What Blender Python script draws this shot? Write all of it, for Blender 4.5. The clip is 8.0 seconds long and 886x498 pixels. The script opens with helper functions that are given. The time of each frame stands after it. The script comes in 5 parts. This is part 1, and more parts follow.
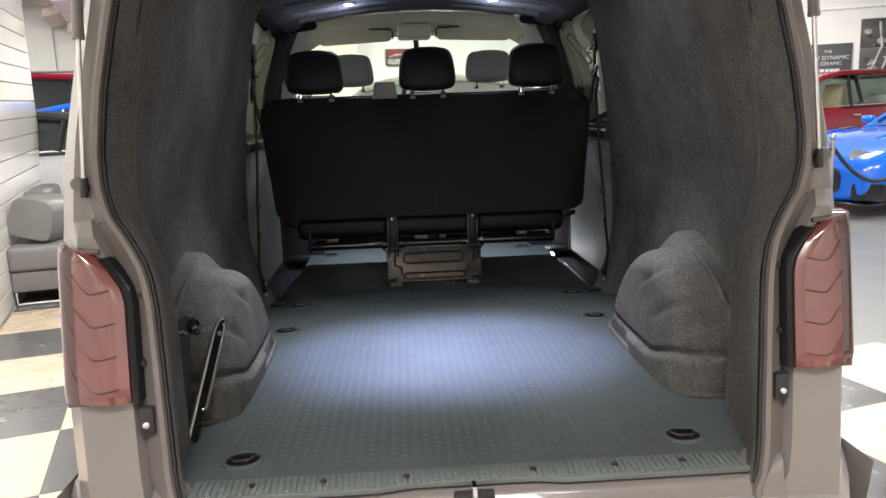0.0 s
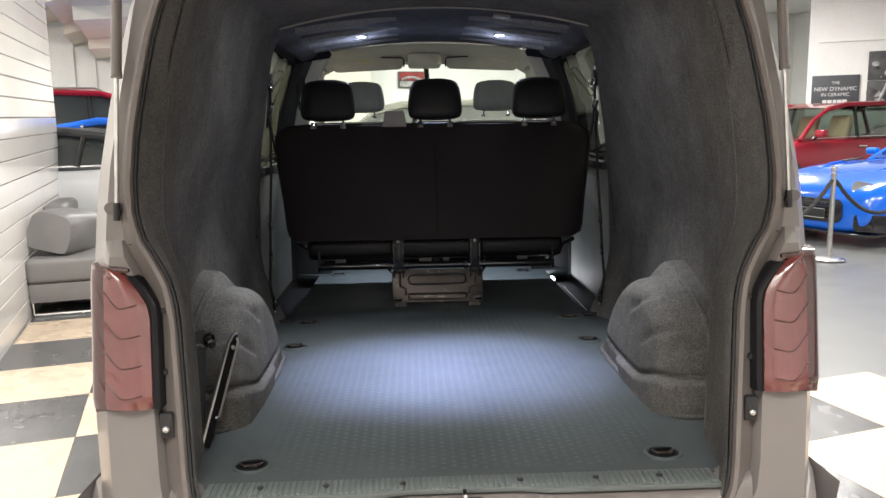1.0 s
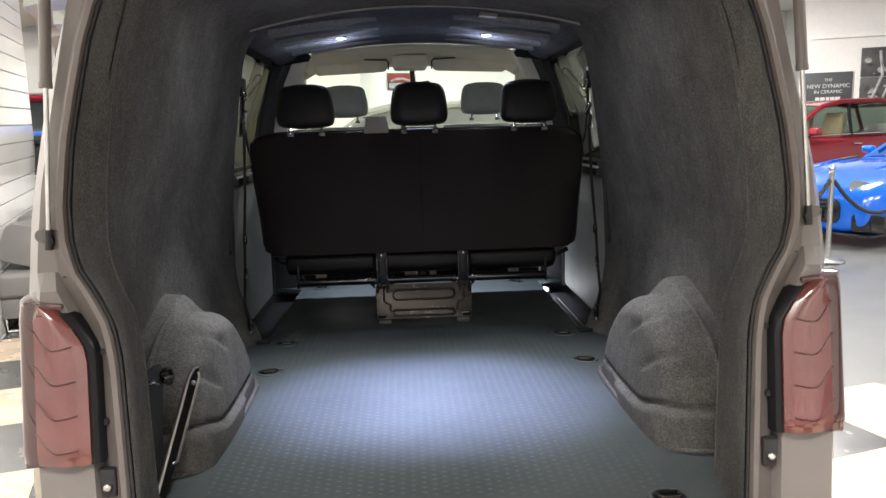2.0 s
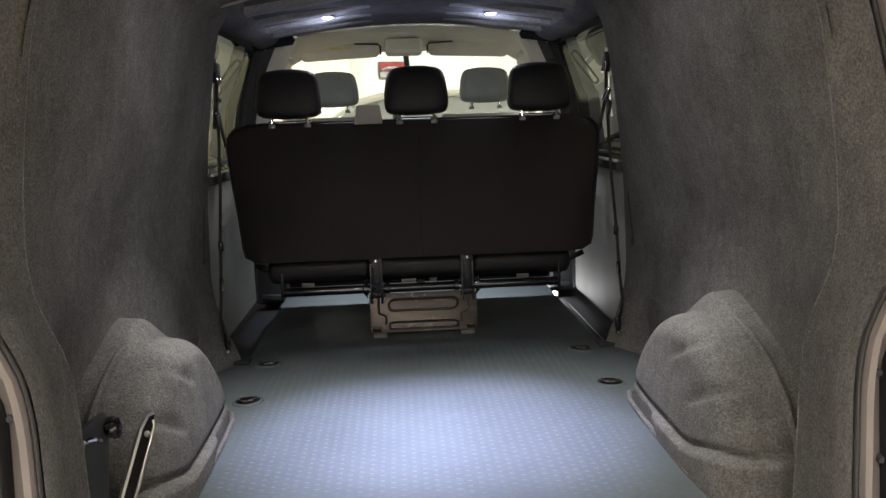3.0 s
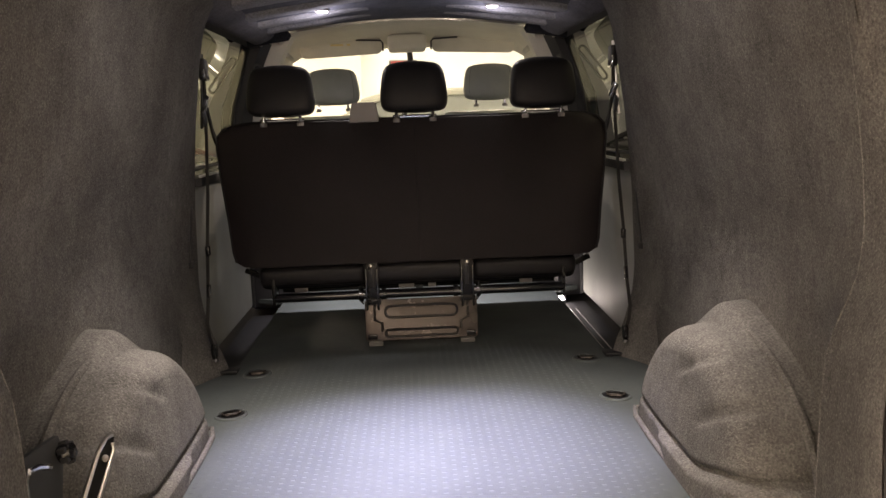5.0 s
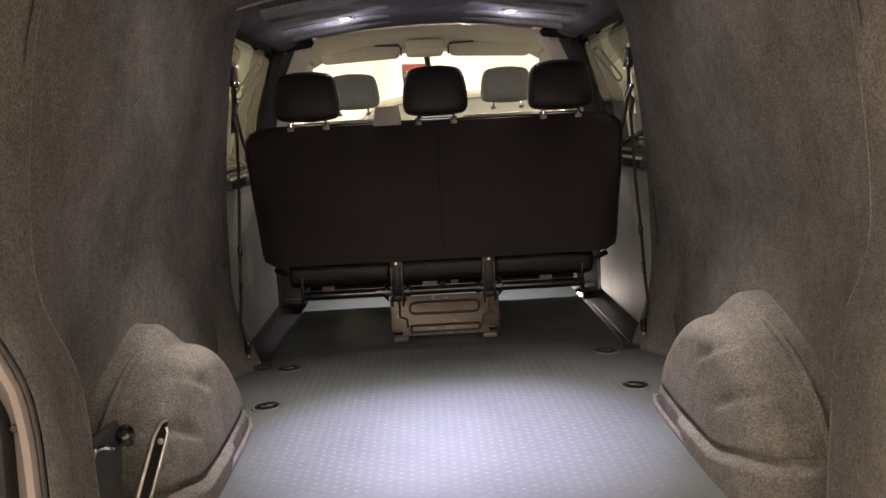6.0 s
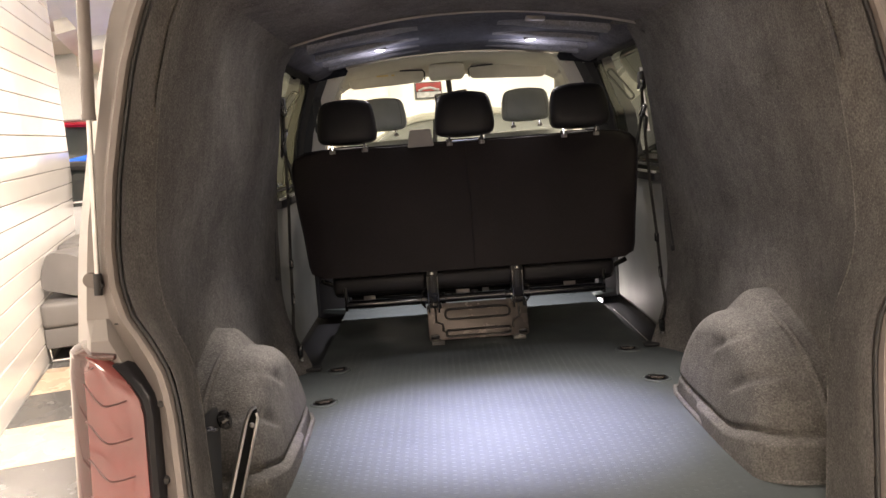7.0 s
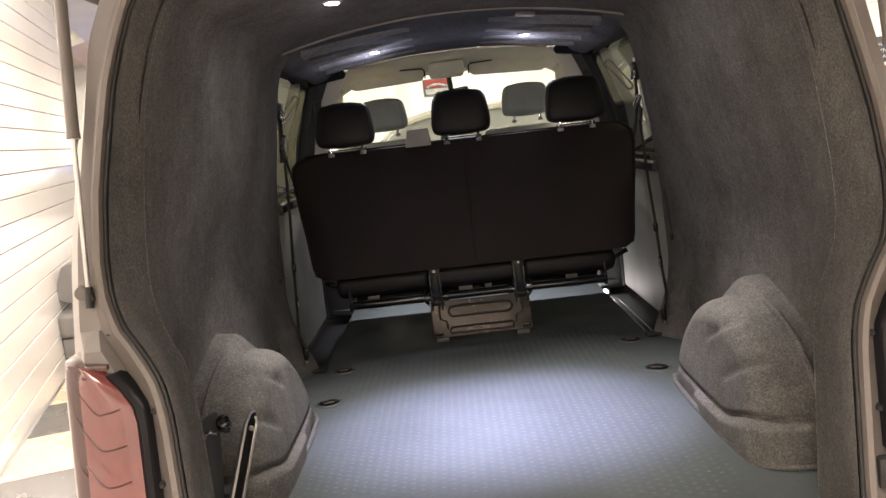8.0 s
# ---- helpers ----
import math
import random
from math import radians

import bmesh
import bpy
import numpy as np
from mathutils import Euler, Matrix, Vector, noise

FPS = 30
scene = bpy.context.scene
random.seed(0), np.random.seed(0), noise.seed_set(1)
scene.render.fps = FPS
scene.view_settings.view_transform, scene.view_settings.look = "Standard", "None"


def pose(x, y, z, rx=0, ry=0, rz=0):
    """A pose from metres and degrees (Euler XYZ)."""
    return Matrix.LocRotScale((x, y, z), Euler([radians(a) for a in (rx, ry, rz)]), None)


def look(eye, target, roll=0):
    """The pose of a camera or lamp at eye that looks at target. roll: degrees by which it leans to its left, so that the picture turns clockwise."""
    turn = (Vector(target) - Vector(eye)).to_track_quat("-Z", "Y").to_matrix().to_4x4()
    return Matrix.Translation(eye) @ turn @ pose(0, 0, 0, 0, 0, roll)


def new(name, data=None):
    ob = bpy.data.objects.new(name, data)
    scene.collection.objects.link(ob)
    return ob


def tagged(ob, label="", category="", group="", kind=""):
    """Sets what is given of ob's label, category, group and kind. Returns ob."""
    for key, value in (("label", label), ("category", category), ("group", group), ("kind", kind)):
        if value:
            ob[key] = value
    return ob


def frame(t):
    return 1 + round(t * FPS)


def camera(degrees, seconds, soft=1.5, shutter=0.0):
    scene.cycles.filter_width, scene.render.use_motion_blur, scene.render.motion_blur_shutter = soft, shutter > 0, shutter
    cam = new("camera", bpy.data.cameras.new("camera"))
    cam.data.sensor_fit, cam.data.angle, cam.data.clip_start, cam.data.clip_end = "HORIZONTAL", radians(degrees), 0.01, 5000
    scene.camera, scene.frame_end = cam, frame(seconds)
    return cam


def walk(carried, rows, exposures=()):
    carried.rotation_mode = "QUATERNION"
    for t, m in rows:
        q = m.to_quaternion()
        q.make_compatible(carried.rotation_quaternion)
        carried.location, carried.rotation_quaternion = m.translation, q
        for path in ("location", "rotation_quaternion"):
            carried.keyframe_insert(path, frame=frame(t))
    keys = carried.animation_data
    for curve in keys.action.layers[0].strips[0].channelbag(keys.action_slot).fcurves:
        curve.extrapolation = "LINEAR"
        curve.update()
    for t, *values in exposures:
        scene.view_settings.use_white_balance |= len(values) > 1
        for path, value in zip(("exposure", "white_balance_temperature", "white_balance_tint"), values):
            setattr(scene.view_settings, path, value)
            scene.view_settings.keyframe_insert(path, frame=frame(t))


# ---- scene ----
cam = camera(60.5, 8.0)
PATH = [
    (0, (-0.117, 0.176, 1.349), (-0.023, 2.14, 0.984), -2.1),
    (0.5, (-0.112, 0.051, 1.387), (-0.031, 2.021, 1.052), -1.1),
    (1, (-0.101, 0.032, 1.388), (-0.027, 2.006, 1.075), -0.9),
    (1.5, (-0.064, 0.107, 1.401), (0.018, 2.081, 1.094), -1.3),
    (1.7, (-0.057, 0.148, 1.409), (0.028, 2.122, 1.102), -1.4),
    (3, (-0.078, 0.607, 1.412), (0.033, 2.575, 1.074), -1.9),
    (3.5, (-0.047, 0.707, 1.419), (0.06, 2.679, 1.102), -2.0),
    (4, (-0.038, 0.724, 1.43), (0.074, 2.697, 1.119), -1.8),
    (4.5, (-0.024, 0.728, 1.419), (0.086, 2.699, 1.099), -1.6),
    (4.7, (-0.009, 0.744, 1.405), (0.085, 2.712, 1.066), -1.7),
    (6, (-0.05, 0.646, 1.404), (-0.011, 2.618, 1.074), -2.9),
    (6.5, (-0.148, 0.511, 1.418), (-0.117, 2.486, 1.108), -3.5),
    (7, (-0.145, 0.386, 1.434), (-0.132, 2.365, 1.144), -4.2),
    (7.5, (-0.108, 0.317, 1.446), (-0.123, 2.296, 1.158), -5.2),
    (8, (-0.072, 0.36, 1.441), (-0.107, 2.337, 1.144), -6.6),
]
# auto exposure and white balance of the film camera
EXPOSURES = [(0.0, 0.11, 6300, 10), (1.5, 0.12, 6300, 10), (3.0, 0.42, 6700, 10), (3.5, 0.50, 7300, 13), (4.5, 0.56, 8000, 17), (6.0, 0.58, 8100, 20), (7.0, 0.56, 7600, 18), (8.0, 0.48, 7300, 16)]
SHOW_W, REAR_W, FRONT_W, GLOW_W, STEP_W = 212.0, 208.0, 90.0, 0.55, 0.8
FLOOD_W, WIDE_W, SPOT_DEG, LED_E, PANEL_E = 0.70, 68.0, 48.0, 40.0, 6.0
walk(cam, [(t, look(eye, target, roll)) for t, eye, target, roll in PATH], EXPOSURES)

# ---- world and lamps ----
world = bpy.data.worlds.new("world")
scene.world = world
world.use_nodes = True
world.node_tree.nodes["Background"].inputs[0].default_value = (0.9, 0.95, 1.0, 1)
world.node_tree.nodes["Background"].inputs[1].default_value = 0.05

TH = radians(17.0)          # the showroom stands turned against the van
CT, ST = math.cos(TH), math.sin(TH)
ROOM = Matrix.Rotation(TH, 4, "Z")


def uv(u, v, z=0.0):
    return Vector((u * CT - v * ST, u * ST + v * CT, z))


def area_lamp(name, place, size, size_y, power, colour, turn=None):
    data = bpy.data.lights.new(name, "AREA")
    data.shape, data.size, data.size_y, data.energy, data.color = "RECTANGLE", size, size_y, power, colour
    ob = new(name, data)
    ob.matrix_world = Matrix.Translation(place) @ (turn or Matrix.Identity(4))
    return ob


CEIL = 4.3
# added lamps out of view, placed and weighted (u, v, share) to brighten the room
PANELS = [(-4.6, 12.5, 1), (-0.3, -0.9, 1.0), (0.5, 3.6, 1.6), (3.8, 2.6, 1), (5.6, 0.2, 1), (8.2, 8.2, 1), (9.4, 12.2, 2.0), (9.5, 4.6, 1), (1.2, 13.4, 1.6), (5.4, 13.6, 1.1), (-3.6, 9.6, 1)]
for pu, pv, k in PANELS:
    area_lamp("showroom_fill", uv(pu, pv, CEIL - 0.09), 1.6, 0.55, SHOW_W * k, (1.0, 0.95, 0.88), ROOM)

for lx, ly, lz in ((-0.345, 2.60, 1.80), (0.345, 2.60, 1.80), (-0.341, 3.91, 1.815), (0.341, 3.91, 1.815)):
    rear = ly < 3
    data = bpy.data.lights.new("van_spot", "SPOT")
    data.energy, data.color, data.spot_size, data.spot_blend, data.shadow_soft_size = (REAR_W, (0.52, 0.55, 1.0), radians(SPOT_DEG), 1.0, 0.02) if rear else (FRONT_W, (0.80, 0.86, 1.0), radians(70.0), 1.0, 0.02)
    new("van_spot", data).matrix_world = Matrix.Translation((lx, ly, lz)) @ Matrix.Rotation(radians(-1 if rear else 10), 4, "X") @ Matrix.Rotation(math.copysign(radians(9), lx), 4, "Y")
    # the wide light of the flat lens
    data = bpy.data.lights.new("van_flood", "AREA")
    data.shape, data.size, data.energy, data.color = "DISK", 0.04, FLOOD_W * (1.0 if rear else 0.35), (0.93, 0.95, 1.0)
    new("van_flood", data).location = (lx, ly, lz - 0.002 if rear else lz - 0.02)
    if rear:
        data = bpy.data.lights.new("van_wide", "SPOT")
        data.energy, data.color, data.spot_size, data.spot_blend, data.shadow_soft_size = WIDE_W, (0.96, 0.97, 1.0), radians(70.0), 1.0, 0.02
        new("van_wide", data).location = (lx, ly, lz)
    # the light scattered by each lens
    data = bpy.data.lights.new("van_glow", "POINT")
    data.energy, data.color, data.shadow_soft_size = GLOW_W * (0.08 if rear else 1.6), (0.72, 0.78, 1.0), 0.012
    new("van_glow", data).location = (lx, ly, lz - 0.012 if rear else lz - 0.035)
data = bpy.data.lights.new("step_light", "POINT")
data.energy, data.color, data.shadow_soft_size = STEP_W, (0.95, 0.95, 1.0), 0.012
new("step_light", data).location = (0.672, 4.30, 0.52)


# ---- materials ----
def material(name, colour, rough=0.5, metal=0.0, vary=0.15, scale=8.0, fine=0.0, fine_scale=400.0, bump=0.0, bump_scale=300.0, coat=0.0, spec=0.5, rough_vary=0.0, emit=None, random_vary=0.0):
    m = bpy.data.materials.new(name)
    m.use_nodes = True
    nt = m.node_tree
    b = nt.nodes["Principled BSDF"]
    b.inputs["Roughness"].default_value = rough
    b.inputs["Metallic"].default_value = metal
    b.inputs["Coat Weight"].default_value = coat
    b.inputs["Coat Roughness"].default_value = 0.04
    b.inputs["Specular IOR Level"].default_value = spec
    geo = nt.nodes.new("ShaderNodeTexCoord")
    value = None

    def noise_node(s, detail=3.0):
        n = nt.nodes.new("ShaderNodeTexNoise")
        n.inputs["Scale"].default_value, n.inputs["Detail"].default_value = s, detail
        nt.links.new(geo.outputs["Object"], n.inputs["Vector"])
        return n.outputs["Fac"]

    def span(sock, low, high):
        r = nt.nodes.new("ShaderNodeMapRange")
        r.inputs["From Min"].default_value, r.inputs["From Max"].default_value = 0.3, 0.7
        r.inputs["To Min"].default_value, r.inputs["To Max"].default_value = low, high
        nt.links.new(sock, r.inputs["Value"])
        return r.outputs["Result"]

    def times(a, c):
        x = nt.nodes.new("ShaderNodeMath")
        x.operation = "MULTIPLY"
        nt.links.new(a, x.inputs[0])
        nt.links.new(c, x.inputs[1])
        return x.outputs[0]

    if vary:
        value = span(noise_node(scale, 4.0), 1 - vary, 1 + vary)
    if fine:
        f = span(noise_node(fine_scale, 2.0), 1 - fine, 1 + fine)
        value = times(value, f) if value else f
    if random_vary:
        info = nt.nodes.new("ShaderNodeObjectInfo")
        r = nt.nodes.new("ShaderNodeMapRange")
        r.inputs["To Min"].default_value, r.inputs["To Max"].default_value = 1 - random_vary, 1 + random_vary
        nt.links.new(info.outputs["Random"], r.inputs["Value"])
        value = times(value, r.outputs["Result"]) if value else r.outputs["Result"]
    if value:
        mix = nt.nodes.new("ShaderNodeVectorMath")
        mix.operation = "SCALE"
        mix.inputs[0].default_value = colour
        nt.links.new(value, mix.inputs["Scale"])
        nt.links.new(mix.outputs[0], b.inputs["Base Color"])
    else:
        b.inputs["Base Color"].default_value = (*colour, 1)
    if rough_vary:
        nt.links.new(span(noise_node(scale * 1.7), rough - rough_vary, rough + rough_vary), b.inputs["Roughness"])
    if bump:
        bp = nt.nodes.new("ShaderNodeBump")
        bp.inputs["Strength"].default_value, bp.inputs["Distance"].default_value = bump, 0.003
        nt.links.new(noise_node(bump_scale, 2.0), bp.inputs["Height"])
        nt.links.new(bp.outputs[0], b.inputs["Normal"])
    if emit:
        b.inputs["Emission Color"].default_value = (*emit[:3], 1)
        b.inputs["Emission Strength"].default_value = emit[3]
    return m


def glass(name, tint, rough=0.0, power_of=4.0, most=0.7):
    m = bpy.data.materials.new(name)
    m.use_nodes = True
    nt = m.node_tree
    nt.nodes.remove(nt.nodes["Principled BSDF"])
    clear, shine, mix = nt.nodes.new("ShaderNodeBsdfTransparent"), nt.nodes.new("ShaderNodeBsdfGlossy"), nt.nodes.new("ShaderNodeMixShader")
    face = nt.nodes.new("ShaderNodeLayerWeight")
    face.inputs["Blend"].default_value = 0.5
    power = nt.nodes.new("ShaderNodeMath")
    power.operation = "POWER"
    power.inputs[1].default_value = power_of
    nt.links.new(face.outputs["Facing"], power.inputs[0])
    fres = nt.nodes.new("ShaderNodeMapRange")
    fres.inputs["To Min"].default_value, fres.inputs["To Max"].default_value = 0.05, most
    nt.links.new(power.outputs[0], fres.inputs["Value"])
    clear.inputs[0].default_value = (*tint, 1)
    shine.inputs["Roughness"].default_value = rough
    nt.links.new(fres.outputs[0], mix.inputs[0])
    nt.links.new(clear.outputs[0], mix.inputs[1])
    nt.links.new(shine.outputs[0], mix.inputs[2])
    nt.links.new(mix.outputs[0], nt.nodes["Material Output"].inputs[0])
    return m


def carpet_material(name, colour):
    """Felted van carpet: mottled pile with pale fibres."""
    m = material(name, colour, rough=0.95, vary=0.24, scale=4.5, fine=0.32, fine_scale=190.0, bump=0.7, bump_scale=240.0, spec=0.06)
    nt = m.node_tree
    b = nt.nodes["Principled BSDF"]
    geo = nt.nodes.new("ShaderNodeTexCoord")
    spots = nt.nodes.new("ShaderNodeTexNoise")
    spots.inputs["Scale"].default_value, spots.inputs["Detail"].default_value = 250.0, 2.0
    nt.links.new(geo.outputs["Object"], spots.inputs["Vector"])
    cut = nt.nodes.new("ShaderNodeMapRange")
    cut.inputs["From Min"].default_value, cut.inputs["From Max"].default_value = 0.58, 0.72
    cut.inputs["To Max"].default_value = 0.55
    nt.links.new(spots.outputs["Fac"], cut.inputs["Value"])
    mix = nt.nodes.new("ShaderNodeMix")
    mix.data_type = "RGBA"
    old = b.inputs["Base Color"].links[0].from_socket
    nt.links.new(cut.outputs["Result"], mix.inputs["Factor"])
    nt.links.new(old, mix.inputs["A"])
    mix.inputs["B"].default_value = (colour[0] * 2.4, colour[1] * 2.4, colour[2] * 2.3, 1)
    # nap brushed in patches, longer upwards than across
    mapping = nt.nodes.new("ShaderNodeMapping")
    mapping.inputs["Scale"].default_value = (1.0, 1.0, 0.7)
    nt.links.new(geo.outputs["Object"], mapping.inputs["Vector"])
    nap = nt.nodes.new("ShaderNodeTexNoise")
    nap.inputs["Scale"].default_value, nap.inputs["Detail"].default_value, nap.inputs["Roughness"].default_value = 34.0, 5.0, 0.65
    nt.links.new(mapping.outputs["Vector"], nap.inputs["Vector"])
    spread = nt.nodes.new("ShaderNodeMapRange")
    spread.inputs["From Min"].default_value, spread.inputs["From Max"].default_value = 0.30, 0.70
    spread.inputs["To Min"].default_value, spread.inputs["To Max"].default_value = 0.84, 1.16
    nt.links.new(nap.outputs["Fac"], spread.inputs["Value"])
    shade = nt.nodes.new("ShaderNodeVectorMath")
    shade.operation = "SCALE"
    nt.links.new(mix.outputs["Result"], shade.inputs[0])
    nt.links.new(spread.outputs["Result"], shade.inputs["Scale"])
    nt.links.new(shade.outputs[0], b.inputs["Base Color"])
    return m


M = {}
M["carpet"] = carpet_material("carpet", (0.124, 0.1185, 0.1125))
# the wall felt again, paler: the roof's stronger light is in the colour
M["carpet_roof_lit"] = carpet_material("carpet_roof_lit", (0.150, 0.143, 0.142))
M["carpet_edge"] = carpet_material("carpet_edge", (0.16, 0.153, 0.145))
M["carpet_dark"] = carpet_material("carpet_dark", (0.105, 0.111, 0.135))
# lining carpet made paler: light on the ribs put into the colour
M["carpet_rib_lit"] = carpet_material("carpet_rib_lit", (0.25, 0.254, 0.280))
M["carpet_rail"] = carpet_material("carpet_rail", (0.105, 0.103, 0.115))
M["rubber"] = material("rubber_floor", (0.072, 0.083, 0.083), rough=0.55, vary=0.12, scale=3.0, fine=0.06, fine_scale=90.0, bump=0.12, bump_scale=600.0, rough_vary=0.08, spec=0.2)
M["rubber_pill"] = material("rubber_pill", (0.076, 0.087, 0.087), rough=0.6, vary=0.1, spec=0.22)
M["trim"] = material("ribbed_trim", (0.12, 0.135, 0.13), rough=0.45, vary=0.12, scale=6.0, fine=0.08, bump=0.1)
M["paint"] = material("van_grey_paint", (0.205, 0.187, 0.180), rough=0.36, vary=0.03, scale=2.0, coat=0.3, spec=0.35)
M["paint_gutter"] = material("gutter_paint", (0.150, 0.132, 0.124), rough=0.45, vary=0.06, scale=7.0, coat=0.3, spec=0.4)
M["black_gloss"] = material("black_gloss", (0.012, 0.012, 0.014), rough=0.12, vary=0.1, coat=0.5)
M["black_plastic"] = material("black_plastic", (0.022, 0.022, 0.024), rough=0.5, vary=0.15, scale=14.0, bump=0.1)
M["black_metal"] = material("black_metal", (0.006, 0.006, 0.006), rough=0.30, vary=0.2, scale=9.0, rough_vary=0.04, spec=0.30)
M["latch_metal"] = material("latch_steel", (0.080, 0.068, 0.062), rough=0.26, metal=0.6, vary=0.08, scale=12.0, rough_vary=0.02)
M["bezel"] = material("bezel_black", (0.010, 0.010, 0.012), rough=0.35, vary=0.1, spec=0.25)
M["seal"] = material("rubber_seal", (0.02, 0.02, 0.021), rough=0.6, vary=0.1)
M["leather"] = material("black_leather", (0.015, 0.0138, 0.015), rough=0.46, vary=0.18, scale=6.0, bump=0.22, bump_scale=340.0, spec=0.28)
# black leather turned pale: windscreen light on the front seats is in this colour
M["leather_front_lit"] = material("lit_black_leather", (0.34, 0.36, 0.325), rough=0.32, vary=0.15, scale=6.0, bump=0.2, bump_scale=340.0, spec=0.4)
M["leather_back"] = material("black_vinyl_back", (0.0192, 0.0153, 0.0156), rough=0.55, vary=0.18, scale=3.0, fine=0.16, fine_scale=220.0, bump=0.3, bump_scale=300.0, spec=0.16)
M["stitch"] = material("seam", (0.008, 0.008, 0.008), rough=0.7, vary=0.1)
M["chrome"] = material("chrome", (0.75, 0.75, 0.76), rough=0.12, metal=1.0, vary=0.05)
M["steel"] = material("brushed_steel", (0.62, 0.61, 0.6), rough=0.28, metal=1.0, vary=0.1, scale=30.0)
M["grey_plastic"] = material("grey_plastic", (0.30, 0.285, 0.275), rough=0.6, vary=0.08, scale=10.0, bump=0.15, bump_scale=700.0)
M["tool_panel"] = material("tool_panel_grey", (0.040, 0.042, 0.042), rough=0.7, vary=0.15, scale=9.0, bump=0.2)
# near-white colour that stands in for the reflection on the chrome window strip
M["painted_gleam"] = material("painted_gleam", (0.72, 0.72, 0.70), rough=0.3, vary=0.04)
M["dull_plastic"] = material("dull_grey_plastic", (0.17, 0.165, 0.16), rough=0.6, vary=0.1, scale=12.0)
M["carpet_black"] = carpet_material("carpet_black", (0.018, 0.018, 0.021))
M["door_card"] = material("door_card", (0.30, 0.31, 0.29), rough=0.6, vary=0.14, scale=4.0, bump=0.15, bump_scale=500.0)
M["dark_trim"] = material("dark_trim", (0.026, 0.0255, 0.028), rough=0.6, vary=0.15, scale=8.0, bump=0.2)
M["headliner"] = material("beige_headliner", (0.80, 0.77, 0.68), rough=0.9, vary=0.06, scale=6.0, fine=0.08, bump=0.2, bump_scale=500.0)
M["visor"] = material("beige_visor", (0.66, 0.63, 0.56), rough=0.85, vary=0.06, scale=12.0, bump=0.15)
M["visor_print"] = material("yellow_print", (0.72, 0.56, 0.26), rough=0.6, vary=0.05)
M["lens_red"] = material("red_lens", (0.150, 0.036, 0.035), rough=0.09, vary=0.14, scale=9.0, coat=1.0, spec=0.9)
M["lens_groove"] = material("lens_groove", (0.060, 0.009, 0.010), rough=0.45, vary=0.1)
M["lens_smoke"] = material("smoked_lens", (0.055, 0.012, 0.012), rough=0.02, vary=0.1, coat=1.0, spec=0.8)
M["led"] = material("led_lens", (0.9, 0.93, 1.0), rough=0.4, vary=0.0, emit=(0.85, 0.92, 1.0, LED_E))
M["led_step"] = material("step_led_lens", (0.9, 0.9, 1.0), rough=0.4, vary=0.0, emit=(0.97, 0.97, 1.0, LED_E))
M["glass_tint"] = glass("tinted_glass", (0.062, 0.066, 0.052), power_of=4.0, most=0.8)
M["glass_clear"] = glass("windscreen_glass", (0.80, 0.86, 0.80))
M["webbing"] = material("belt_webbing", (0.022, 0.021, 0.019), rough=0.8, vary=0.1, fine=0.25, fine_scale=500.0)


# ---- builders ----
def solid(name, verts, faces, mat, parent=None, smooth=False, label="", sharp=None):
    me = bpy.data.meshes.new(name)
    me.from_pydata([tuple(v) for v in verts], [], faces)
    me.materials.append(mat)
    me.validate()
    bm = bmesh.new()
    bm.from_mesh(me)
    bmesh.ops.recalc_face_normals(bm, faces=bm.faces)
    bm.to_mesh(me)
    bm.free()
    if smooth:
        me.polygons.foreach_set("use_smooth", [True] * len(me.polygons))
        me.set_sharp_from_angle(angle=radians(sharp or 40))
    ob = new(name, me)
    if parent:
        ob.parent = parent
    if label:
        ob["label"] = label
    return ob


def part(name, bm, mat, parent=None, label="", smooth=False, sharp=40):
    me = bpy.data.meshes.new(name)
    bmesh.ops.recalc_face_normals(bm, faces=bm.faces)
    bm.to_mesh(me)
    bm.free()
    me.materials.append(mat)
    if smooth:
        me.polygons.foreach_set("use_smooth", [True] * len(me.polygons))
        me.set_sharp_from_angle(angle=radians(sharp))
    ob = new(name, me)
    if parent:
        ob.parent = parent
    if label:
        ob["label"] = label
    return ob


def thing(name, label, category, place=(0, 0, 0), turn=0.0, group="", kind=""):
    ob = new(name)
    ob.empty_display_size = 0.05
    ob.matrix_world = Matrix.Translation(place) @ Matrix.Rotation(turn, 4, "Z")
    return tagged(ob, label, category, group, kind)


def add_box(bm, c, s, bevel=0.0, turn=None, segments=2):
    g = bmesh.ops.create_cube(bm, size=1.0)
    m = Matrix.Translation(c) @ (turn or Matrix.Identity(4)) @ Matrix.Diagonal((*s, 1))
    bmesh.ops.transform(bm, matrix=m, verts=g["verts"])
    if bevel:
        edges = {e for v in g["verts"] for e in v.link_edges}
        bmesh.ops.bevel(bm, geom=list(edges), offset=bevel, segments=segments, affect="EDGES", profile=0.6)
    return bm


def box(name, c, s, mat, parent=None, bevel=0.004, label="", turn=None, segments=2):
    return part(name, add_box(bmesh.new(), c, s, bevel, turn, segments), mat, parent, label, smooth=bevel > 0)


def loft(rows, closed=False, caps=False):
    """Faces between rows of equally many points."""
    n = len(rows[0])
    verts = [p for r in rows for p in r]
    faces = []
    for i in range(len(rows) - 1):
        for j in range(n if closed else n - 1):
            k = (j + 1) % n
            faces.append((i * n + j, i * n + k, (i + 1) * n + k, (i + 1) * n + j))
    if caps:
        faces += [tuple(range(n))[::-1], tuple((len(rows) - 1) * n + j for j in range(n))]
    return verts, faces


